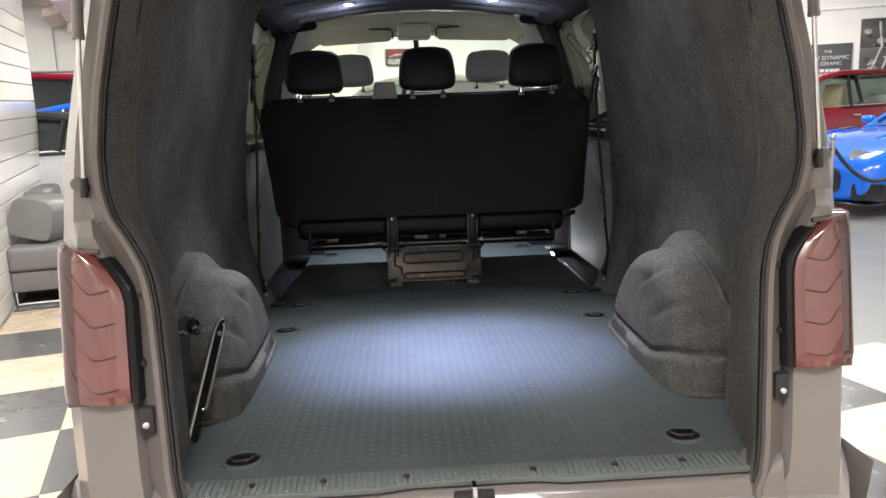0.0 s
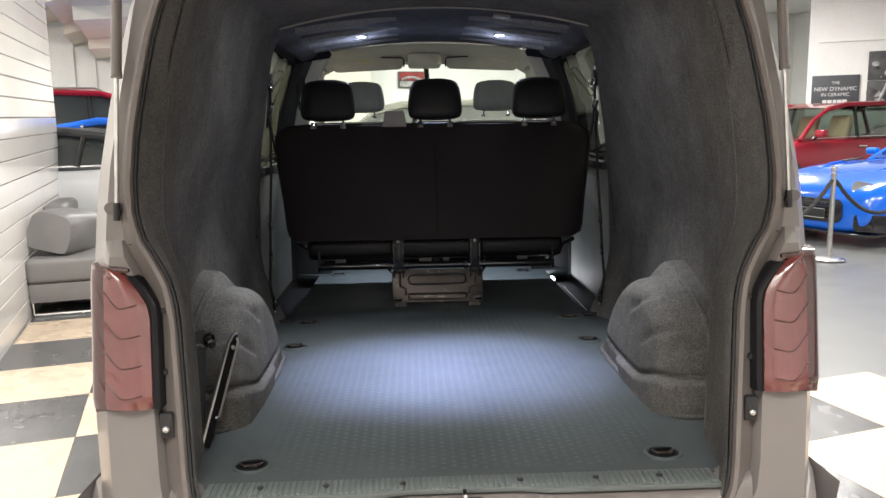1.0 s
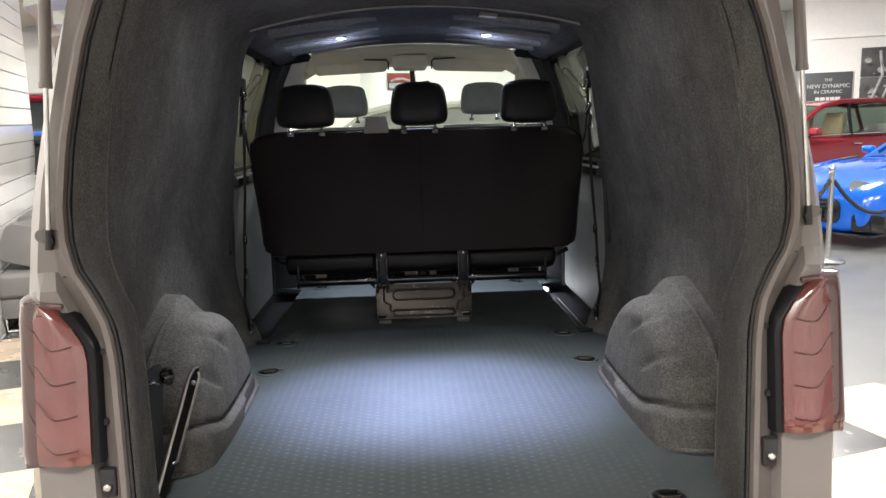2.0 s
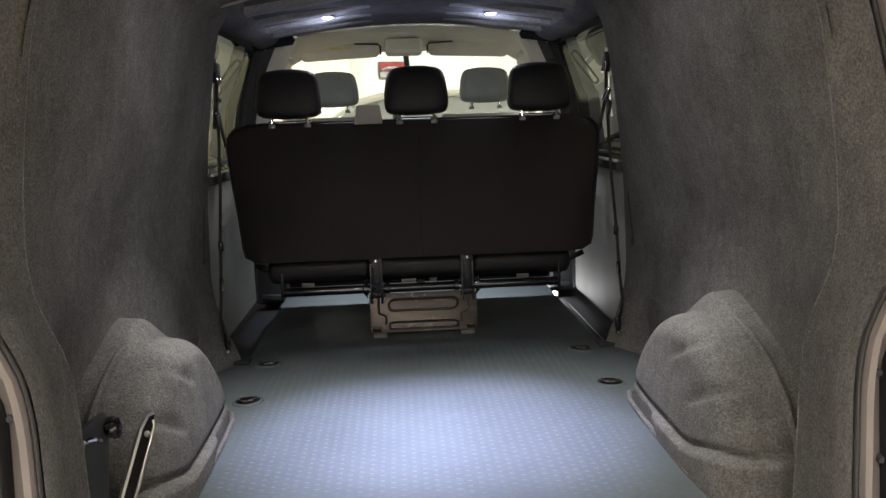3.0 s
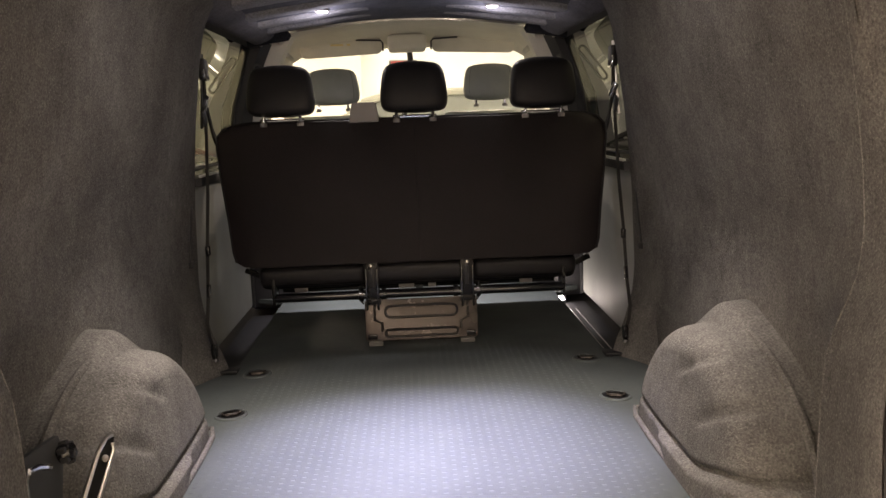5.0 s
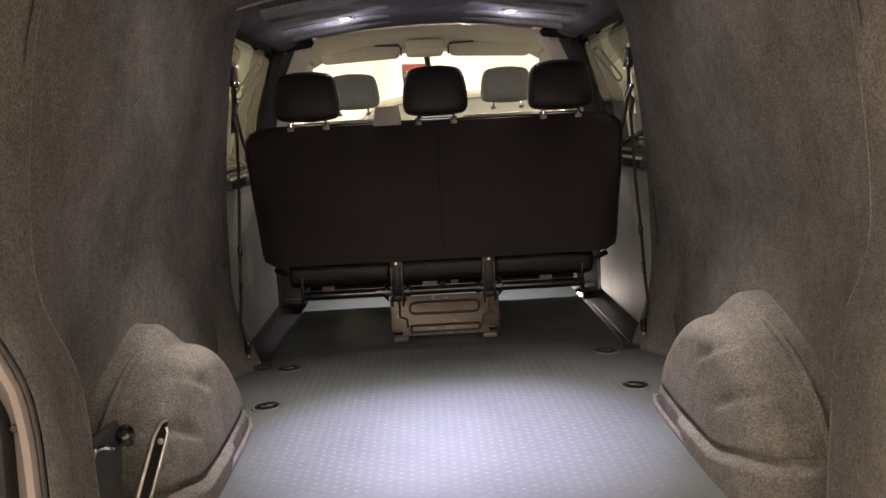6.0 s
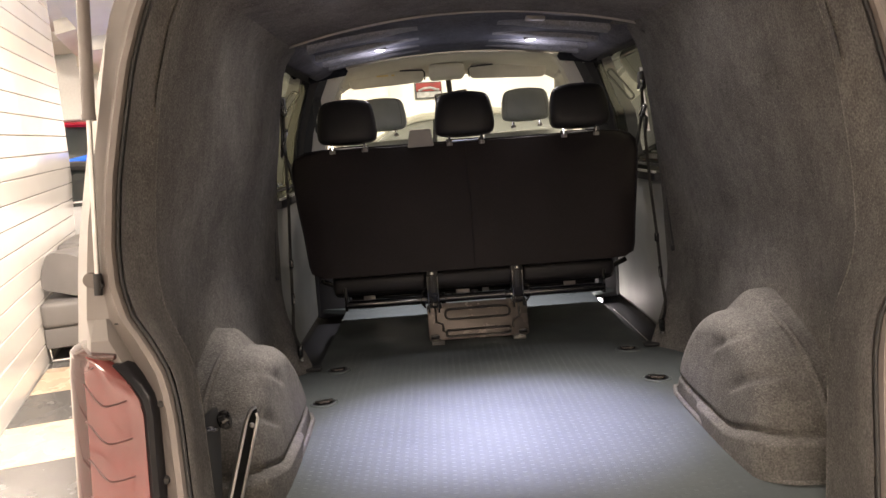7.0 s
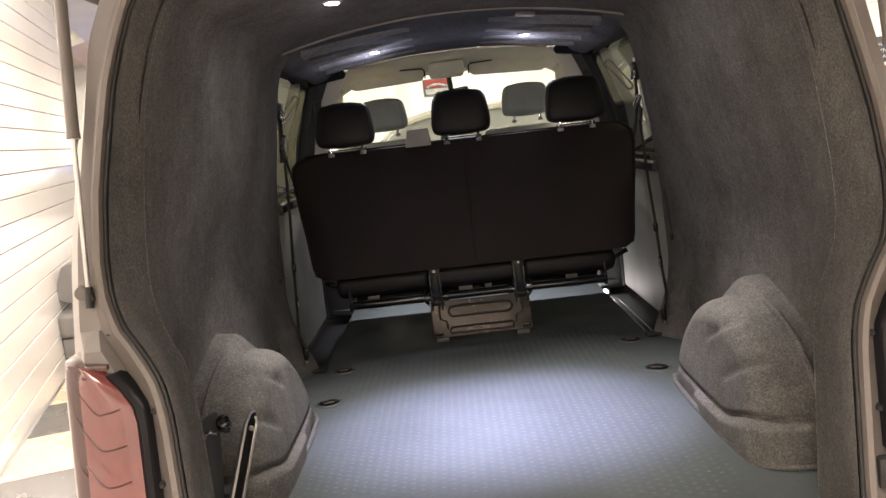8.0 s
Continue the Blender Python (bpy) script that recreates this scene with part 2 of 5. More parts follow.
def tube_rows(points, radius, seg=8, flat=1.0):
    pts = [Vector(p) for p in points]
    rows = []
    side = None
    for i, p in enumerate(pts):
        d = (pts[min(i + 1, len(pts) - 1)] - pts[max(i - 1, 0)]).normalized()
        if side is None:
            side = d.orthogonal().normalized()
        side = (side - d * side.dot(d)).normalized()
        up = d.cross(side)
        r = radius[i] if isinstance(radius, (list, tuple)) else radius
        rows.append([p + (side * math.cos(a) + up * math.sin(a) * flat) * r for a in (2 * math.pi * k / seg for k in range(seg))])
    return rows


def tube(name, points, radius, mat, parent=None, seg=8, label=""):
    return solid(name, *loft(tube_rows(points, radius, seg), True, True), mat, parent, True, label)


def lathe(name, profile, mat, parent=None, place=(0, 0, 0), seg=24, label=""):
    """Turns (radius, height) pairs about the upright axis."""
    rows = [[Vector(place) + Vector((r * math.cos(a), r * math.sin(a), z)) for a in (2 * math.pi * k / seg for k in range(seg))] for r, z in profile]
    return solid(name, *loft(rows, True, True), mat, parent, True, label, 35)


def prism(outline, depth, axis="y", bevel=0.0, segments=2):
    """A flat outline of (a, b) pairs drawn out along an axis: y takes (x, z), x takes (y, z), z takes (x, y)."""
    bm = bmesh.new()
    lift = {"y": lambda a, b: (a, 0, b), "x": lambda a, b: (0, a, b), "z": lambda a, b: (a, b, 0)}[axis]
    f = bm.faces.new([bm.verts.new(lift(a, b)) for a, b in outline])
    out = bmesh.ops.extrude_face_region(bm, geom=[f])
    off = {"y": (0, depth, 0), "x": (depth, 0, 0), "z": (0, 0, depth)}[axis]
    bmesh.ops.translate(bm, vec=off, verts=[v for v in out["geom"] if isinstance(v, bmesh.types.BMVert)])
    if bevel:
        bmesh.ops.bevel(bm, geom=list(bm.edges), offset=bevel, segments=segments, affect="EDGES", profile=0.6)
    return bm


def moved(bm, m):
    bmesh.ops.transform(bm, matrix=m, verts=bm.verts)
    return bm


def curve_at(table, z):
    zs, xs = [a for a, _ in table], [b for _, b in table]
    return float(np.interp(z, zs, xs))


def smoothstep(x, a, b):
    t = min(1.0, max(0.0, (x - a) / (b - a)))
    return t * t * (3 - 2 * t)


def rounded(cx, cz, w, h, r, n=5):
    """A rounded rectangle as (a, b) pairs."""
    pts = []
    for sx, sz, a0 in ((1, 1, 0), (-1, 1, 90), (-1, -1, 180), (1, -1, 270)):
        for k in range(n + 1):
            a = radians(a0 + 90 * k / n)
            pts.append((cx + sx * (w / 2 - r) + r * math.cos(a), cz + sz * (h / 2 - r) + r * math.sin(a)))
    return pts


# ---- the van: shell ----
FLOOR = 0.56
van = thing("van", "grey panel van with its tailgate open on a carpeted load space", "van", (0, 1.7, 0))
van.matrix_world = Matrix.Identity(4)

SEAL = [(0.53, 0.585), (0.56, 0.600), (0.62, 0.609), (0.75, 0.616), (0.87, 0.623), (0.975, 0.629), (1.045, 0.641), (1.105, 0.670), (1.155, 0.702), (1.21, 0.717), (1.28, 0.720), (1.40, 0.710), (1.50, 0.692), (1.60, 0.672), (1.68, 0.647), (1.76, 0.615), (1.81, 0.575), (1.835, 0.50)]
PILLAR = [(0.53, 0.666), (0.62, 0.669), (0.9, 0.671), (0.98, 0.675), (1.03, 0.687), (1.08, 0.708), (1.13, 0.724), (1.20, 0.730), (1.30, 0.722), (1.42, 0.704), (1.55, 0.680), (1.70, 0.640), (1.78, 0.60), (1.835, 0.52)]
WALL = [(0.53, 0.785), (0.8, 0.80), (1.1, 0.805), (1.2, 0.795), (1.31, 0.760), (1.446, 0.722), (1.6, 0.699), (1.70, 0.680), (1.76, 0.655), (1.797, 0.614), (1.835, 0.592)]
# the lining steps out again to the edge of the door post
POST_EDGE = [(0.53, 0.785), (0.8, 0.80), (1.1, 0.795), (1.3, 0.778), (1.45, 0.760), (1.6, 0.738), (1.70, 0.718), (1.765, 0.702), (1.785, 0.685), (1.797, 0.640), (1.835, 0.60)]
OUTER = [(0.25, 0.90), (0.45, 0.935), (0.7, 0.95), (1.1, 0.95), (1.25, 0.94), (1.5, 0.895), (1.7, 0.83), (1.82, 0.775), (1.90, 0.70), (1.95, 0.58)]
CORNER = [(0.25, 0.79), (0.56, 0.80), (0.78, 0.812), (1.0, 0.815), (1.1, 0.80), (1.2, 0.795), (1.31, 0.785), (1.44, 0.765), (1.57, 0.742), (1.69, 0.722), (1.82, 0.67), (1.90, 0.60), (1.95, 0.50)]


def rear_y(z):
    return 1.70 + 0.16 * (z - 0.9)


def roof_z(x):
    return 1.884 - 0.20 * x * x


def front_z(x):
    return 1.868 - 0.14 * x * x


def lining_rise(y):
    return 0.030 * (1 - smoothstep(y, 3.2, 3.8))


def levels(a, b, n):
    return [a + (b - a) * i / n for i in range(n + 1)]


ZS = levels(0.53, 1.835, 52)
for s in (-1, 1):
    # carpet round the rear pillar, then the side wall up to the door post
    rows = []
    for z in ZS:
        y0, xs, xp, xw = rear_y(z), curve_at(SEAL, z), curve_at(PILLAR, z), curve_at(WALL, z)
        pts = [(xs, y0 + 0.004), (xs + 0.004, y0 + 0.04), (xs + (xp - xs) * 0.55, y0 + 0.12)]
        ye = max(1.95, y0 + 0.14)
        # low down the wall steps back behind the pillar, higher up it runs on in one sweep
        g = smoothstep(z, 0.86, 1.12)
        pts += [(xp - 0.003, ye - 0.03), (xp, ye)]
        for (a0, b0), (a1, b1) in zip(((0.25, 0.006), (0.85, 0.03), (1.0, 0.12)), ((0.10, 0.03), (0.34, 0.11), (0.68, 0.24))):
            pts.append((xp + (xw - xp) * (a0 + (a1 - a0) * g), ye + b0 + (b1 - b0) * g))
        pts += [(xw - 0.004 * g, 2.38), (xw, 2.65), (xw, 2.95), (xw, 3.2)]
        rows.append([(s * x, y, z) for x, y in pts])
    solid("side_lining", *loft(rows), M["carpet"], van, True, "dark grey felt carpet lining", 50)

    tube("carpet_seam", [(s * (curve_at(PILLAR, z) + 0.0005), max(1.95, rear_y(z) + 0.14) - 0.001, z) for z in levels(0.57, 1.80, 40)], 0.0018, M["carpet_edge"], van, 6, "raised edge of the carpet")
    # rubber seal round the opening
    tube("door_seal", [(s * (curve_at(SEAL, z) + 0.004), rear_y(z) - 0.002, z) for z in levels(0.54, 1.835, 40)], 0.0038, M["seal"], van, 8, "black rubber door seal")

    # gutter, flange and rear quarter panel
    rows = []
    for z in levels(0.50, 1.93, 44):
        y0, xs, xc, xo = rear_y(z), curve_at(SEAL, min(z, 1.835)), curve_at(CORNER, z), curve_at(OUTER, z)
        wide = xc - xs
        step = min(0.05, wide * 0.45)
        pts = [(xs + 0.006, y0 + 0.012), (xs + 0.010, y0 - 0.016), (xs + 0.020, y0 - 0.018), (xs + 0.028, y0 - 0.006), (xs + step, y0 + 0.006), (xs + step + 0.012, y0 + 0.016)]
        if z > 1.12:
            pts += [(xc - 0.035, y0 + 0.018), (xc - 0.014, y0 + 0.018)]
        else:
            pts += [(xs + step + 0.02, y0 - 0.012), (xc - 0.02, y0 - 0.012)]
        pts += [(xc, y0 + 0.018), (xc + 0.018, y0 + 0.06), (xc + (xo - xc) * 0.45, y0 + 0.13), (xc + (xo - xc) * 0.8, y0 + 0.28), (xo, y0 + 0.55), (xo, 3.36)]
        rows.append([(s * x, y, z) for x, y in pts])
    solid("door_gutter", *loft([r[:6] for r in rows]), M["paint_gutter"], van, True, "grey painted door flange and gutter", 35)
    solid("rear_quarter", *loft([r[5:] for r in rows]), M["paint"], van, True, "grey painted rear quarter panel", 35)
    # lower side below the window line, door and cab
    rows = [[(s * curve_at(OUTER, z), y, z) for y in (3.366, 4.6, 5.6, 6.35)] + [(s * (curve_at(OUTER, z) - 0.25), 6.62, z)] for z in levels(0.25, 1.17, 8)]
    solid("side_panel", *loft(rows), M["paint"], van, True, "grey painted lower side of the van", 35)
    rows = [[(s * curve_at(OUTER, z), y, z) for y in (1.76, 2.2, 3.366)] for z in (0.25, 0.38, 0.51)]
    solid("side_sill", *loft(rows), M["paint"], van, True)
    # roof edge over the windows
    rows = [[(s * curve_at(OUTER, z), y, z) for y in (1.86, 3.3, 4.6, 5.5)] for z in (1.80, 1.86, 1.90, 1.95)]
    solid("roof_edge", *loft(rows), M["paint"], van, True)
    # posts between the windows
    for name, y0, y1 in (("door_post", 4.73, 4.78), ("centre_post", 3.36, 3.5)):
        rows = [[(s * (curve_at(OUTER, z) - d), y, z) for y, d in ((y0, 0.0), (y1, 0.0), (y1, 0.06), (y0, 0.06))] for z in levels(1.17, 1.81, 6)]
        solid(name, *loft(rows, True, True), M["dark_trim"], van, True)

rows = [[(x, y, 1.90 + 0.08 * (1 - (x / 0.62) ** 2)) for x in levels(-0.62, 0.62, 8)] for y in (1.84, 3.0, 4.4, 5.55)]
solid("roof_skin", *loft(rows), M["paint"], van, True, "grey painted roof")

# headlining over the load space and the ribbed part ahead of it
rows = []
for y in levels(1.80, 3.19, 22):
    rows.append([(x, y, roof_z(x) - 0.012 + 0.0015 * math.sin(9 * y + 6 * x)) for x in levels(-0.66, 0.66, 24)])
for drop in (0.001, 0.03):
    rows.append([(x, 3.196 + drop * 0.2, roof_z(x) - 0.012 + drop) for x in levels(-0.66, 0.66, 24)])
solid("rear_headlining", *loft(rows), M["carpet_roof_lit"], van, True, "dark grey felt roof lining", 50)
rows = []
for y in levels(3.15, 4.40, 30):
    rows.append([(x, y, front_z(x) + lining_rise(y)) for x in levels(-0.70, 0.70, 40)])
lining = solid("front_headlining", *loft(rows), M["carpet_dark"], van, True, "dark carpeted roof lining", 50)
# padded ribs across each side of the lining, their lit tone carried by paler carpet
for s in (-1, 1):
    for yc in (3.31, 3.55, 3.79, 4.03, 4.23):
        half = 0.062 if yc < 4.2 else 0.045
        rows = []
        for x in levels(0.16, 0.615, 24):
            deep = 0.017 * smoothstep(x, 0.16, 0.40)
            rows.append([(s * x, yc + half * q, front_z(x) + lining_rise(yc + half * q) + 0.004 - (deep + 0.004) * smoothstep(1 - abs(q), 0.0, 0.42)) for q in levels(-1, 1, 14)])
        solid("lining_rib", *loft(rows), M["carpet_rib_lit"], lining, True, "paler padded rib", 60)
tube("lining_edge", [(x, 3.197, roof_z(x) - 0.013) for x in levels(-0.64, 0.64, 24)], 0.0055, M["grey_plastic"], van, 6, "pale piped edge of the roof lining")
# rolled ends of the lining by the cab, and the padded rails over the side windows
for s in (-1, 1):
    rows = [[(s * x, y, z) for x, z in ((0.604, 1.84), (0.613, 1.802), (0.628, 1.790), (0.650, 1.778), (0.675, 1.769), (0.698, 1.764), (0.712, 1.770), (0.72, 1.83))] for y in levels(3.19, 4.42, 8)]
    solid("side_rail", *loft(rows), M["carpet_rail"], van, True, "dark carpeted rail over the side window", 50)
    rows = tube_rows([(s * 0.545, 4.39, 1.815), (s * 0.556, 4.39, 1.808), (s * 0.64, 4.38, 1.80), (s * 0.74, 4.36, 1.785)], [0.012, 0.026, 0.030, 0.034], 10)
    solid("lining_end", *loft(rows, True, True), M["carpet_black"], van, True)

# floor, kept in one sheet from the sill to the cab
bm = prism([(-0.79, 1.735), (0.79, 1.735), (0.79, 3.30), (0.655, 3.38), (0.655, 4.36), (0.79, 4.42), (0.79, 4.75), (-0.79, 4.75), (-0.79, 4.42), (-0.655, 4.36), (-0.655, 3.38), (-0.79, 3.3)][::-1], 0.02, "z")
part("load_floor", moved(bm, Matrix.Translation((0, 0, FLOOR - 0.02))), M["rubber"], van, "dark grey-green rubber load floor")
# raised pills of the rubber floor
verts, faces = [], []
random.seed(4)
ny, nx = int((3.55 - 1.80) / 0.026), int(1.14 / 0.026)
for j in range(ny):
    for i in range(nx):
        x, y = -0.56 + 0.026 * i, 1.80 + 0.026 * j + (0.013 if i % 2 else 0.0)
        if any((x - tx) ** 2 + (y - ty) ** 2 < 0.0042 for tx, ty in ((-0.575, 2.903), (0.575, 2.903), (-0.57, 3.27), (0.57, 3.27), (-0.52, 1.844), (0.52, 1.844))):
            continue
        n = len(verts)
        a, b, h = 0.0055, 0.0018, 0.00068
        verts += [(x - a, y - b, FLOOR), (x + a, y - b, FLOOR), (x + a, y + b, FLOOR), (x - a, y + b, FLOOR), (x - a * 0.75, y - b * 0.3, FLOOR + h), (x + a * 0.75, y - b * 0.3, FLOOR + h), (x + a * 0.75, y + b * 0.3, FLOOR + h), (x - a * 0.75, y + b * 0.3, FLOOR + h)]
        faces += [(n + 4, n + 5, n + 6, n + 7), (n, n + 1, n + 5, n + 4), (n + 1, n + 2, n + 6, n + 5), (n + 2, n + 3, n + 7, n + 6), (n + 3, n, n + 4, n + 7)]
tagged(solid("tread_pattern", verts, faces, M["rubber"], van), kind="stuff")
box("underbody", (0, 4.15, 0.40), (1.78, 4.7, 0.12), M["black_plastic"], van, 0.01)

# ribbed sill strip, its bolts, the painted sill and the latch
bm = prism([(-0.60, 1.742), (-0.60, 1.662), (-0.20, 1.662), (-0.13, 1.676), (0.13, 1.676), (0.20, 1.662), (0.60, 1.662), (0.60, 1.742)], 0.012, "z", 0.002)
strip = part("sill_strip", moved(bm, Matrix.Translation((0, 0, FLOOR - 0.006))), M["trim"], van, "grey ribbed plastic sill strip", True)
rib_me = None
for i in range(86):
    x = -0.587 + 1.174 * i / 85
    if rib_me is None:
        rib = box("rib", (0, 0, 0), (0.0075, 0.066, 0.005), M["trim"], strip, 0.0015)
        rib_me = rib.data
    else:
        rib = new("rib", rib_me)
        rib.parent = strip
    rib.location = (x, 1.703 if abs(x) > 0.19 else 1.708, FLOOR + 0.0075)
    rib.scale = (1, 1 if abs(x) > 0.19 else 0.86, 1)
for x in (-0.471, -0.319, -0.141, 0.135, 0.314, 0.465):
    lathe("bolt", [(0.0075, 0), (0.0075, 0.003), (0.004, 0.005), (0.0, 0.005)], M["black_plastic"], strip, (x, 1.703, FLOOR + 0.0095), 12)
rows = []
for x in levels(-0.66, 0.66, 40):
    sag = 0.012 * smoothstep(abs(x), 0.25, 0.12)
    up = 0.05 * smoothstep(abs(x), 0.60, 0.66)
    rows.append([(x, 1.745, FLOOR - 0.012 + up), (x, 1.655 + sag, FLOOR - 0.012 + up), (x, 1.642 + sag, FLOOR - 0.022 + up), (x, 1.632, FLOOR - 0.06 + up), (x, 1.60, FLOOR - 0.075), (x, 1.57, FLOOR - 0.09), (x, 1.565, FLOOR - 0.2)])
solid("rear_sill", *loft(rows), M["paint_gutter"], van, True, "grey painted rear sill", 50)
latch = box("latch_plate", (0, 1.638, FLOOR - 0.022), (0.085, 0.022, 0.045), M["black_plastic"], van, 0.006, "black tailgate latch recess")
tube("striker", [(0.0, 1.652, FLOOR + 0.012), (0.0, 1.626, FLOOR + 0.012), (0.0, 1.620, FLOOR), (0.0, 1.622, FLOOR - 0.03)], 0.006, M["chrome"], latch, 8, "chrome striker bar")
# bumper
rows = []
for x in levels(-1.0, 1.0, 30):
    e = abs(x)
    back = 1.53 + 0.34 * max(0.0, (e - 0.72) / 0.28) ** 1.8
    X = 0.93 * x
    rows.append([(X, back + 0.13, 0.515), (X, back + 0.03, 0.51), (X, back, 0.49), (X, back - 0.012, 0.42), (X, back + 0.01, 0.30), (X, back + 0.06, 0.24)])
solid("rear_bumper", *loft(rows), M["paint"], van, True, "grey painted rear bumper", 40)

# tie-down rings sunk in the floor
def tie_down(x, y, turn=0.0):
    base = lathe("tie_down", [(0.037, 0.0005), (0.039, 0.005), (0.042, 0.0062), (0.047, 0.004), (0.049, 0.0)], M["rubber"], van, (0, 0, 0), 28, "round floor cup with a lashing ring")
    base.location, base.rotation_euler, base.scale = (x, y, FLOOR), (0, 0, turn), (1.0, 0.92, 1.0)
    lathe("cup", [(0.0395, 0.0035), (0.034, 0.0026), (0.0, 0.0022)], M["bezel"], base, (0, 0, 0), 24, "black cup")
    tube("ring", [(-0.026, 0.012, 0.006), (-0.024, -0.010, 0.009), (-0.016, -0.020, 0.010), (0.016, -0.020, 0.010), (0.024, -0.010, 0.009), (0.026, 0.012, 0.006)], 0.0042, M["latch_metal"], base, 8, "dark steel lashing ring")
    box("pivot", (0, 0.014, 0.005), (0.058, 0.012, 0.008), M["black_metal"], base, 0.003)


for x, y, turn in ((-0.575, 2.903, 0.3), (0.575, 2.903, -0.3), (-0.57, 3.27, 0.2), (0.57, 3.27, -0.2), (-0.52, 1.844, 0.1), (0.52, 1.844, 0.1), (-0.545, 4.38, 0), (0.53, 4.38, 0)):
    tie_down(x, y, turn)

# ---- the van: wheel arches ----
for s in (-1, 1):
    rows = []
    NA, NQ = 120, 130
    for i in range(NA + 1):
        a = math.pi * i / NA
        ca, sa = math.cos(a), math.sin(a)
        row = []
        for j in range(NQ + 1):
            q = j / NQ
            if q < 0.5:
                r = q / 0.5
                k, x = 0.80 * r, 0.609 + 0.008 * r ** 3
            elif q < 0.72:
                t = (q - 0.5) / 0.22 * math.pi / 2
                k, x = 0.80 + 0.20 * math.sin(t), 0.617 + 0.078 * (1 - math.cos(t))
            else:
                t = (q - 0.72) / 0.28
                k, x = 1.0 + 0.03 * t, 0.695 + 0.119 * t
            half = 0.350 if ca > 0 else 0.352 + 0.5 * max(0.0, x - 0.60) * 0.55
            y = 2.445 - half * k * math.copysign(abs(ca) ** 0.95, ca)
            z = FLOOR + 0.325 * k * sa ** 0.92
            # hump where the arch runs up the wall
            z += 0.050 * smoothstep(x, 0.705, 0.755) * math.exp(-((y - 2.54) / 0.13) ** 2)
            # raised skirt along the floor, and pressed folds
            # (the skirt is low along the side and rises round the rear corner)
            top = 0.056 + 0.050 * smoothstep(-y, -2.34, -2.12)
            low = 1 - smoothstep(z - FLOOR, top - 0.014, top - 0.004)
            dip = math.exp(-((z - FLOOR - top - 0.002) / 0.008) ** 2)
            if q < 0.72:
                x -= 0.020 * (1 - smoothstep(z - FLOOR, 0.0, 0.26)) + 0.016 * low * smoothstep(ca, -0.97, -0.80)
                x += 0.011 * dip
            y -= (0.016 * low - 0.010 * dip) * smoothstep(ca, 0.2, 0.6)
            for gy, gz, long in ((2.485, 0.775, 0.33), (2.350, 0.700, 0.36)):
                along = (gy - y) * 0.83 + (z - gz) * 0.56
                across = (y - gy) * 0.56 + (z - gz) * 0.83 + 0.43 * max(0.0, along) ** 2
                w = smoothstep(along, -0.02, 0.07) * (1 - smoothstep(along, long - 0.04, long)) * (1 - smoothstep(x, 0.70, 0.76)) * (1 - smoothstep(z - FLOOR, 0.285, 0.325))
                d = 0.008 * w * (math.exp(-(across / 0.010) ** 2) if across < 0 else math.exp(-(across / 0.022) ** 2))
                x += d
                z -= d * 0.7
            row.append((s * x, y, z))
        rows.append(row)
    tube("arch_lip", [(s * x, y, FLOOR + 0.004) for x, y in ((0.64, 2.80), (0.605, 2.80), (0.588, 2.74), (0.582, 2.60), (0.580, 2.40), (0.580, 2.27), (0.586, 2.18), (0.600, 2.125), (0.625, 2.092), (0.66, 2.075), (0.74, 2.068))], 0.0075, M["carpet"], van, 8, "carpet lip along the floor")
    tube("arch_welt", [(s * (0.768 - 0.02 * math.sin(a)), 2.445 - 0.362 * math.cos(a), FLOOR + 0.338 * math.sin(a) ** 0.92) for a in levels(0.03, 1.45, 24)], 0.010, M["carpet"], van, 8, "raised carpet welt round the wheel arch")
    solid("wheel_arch", *loft(rows), M["carpet"], van, True, "rounded wheel arch covered in grey felt carpet", 60)

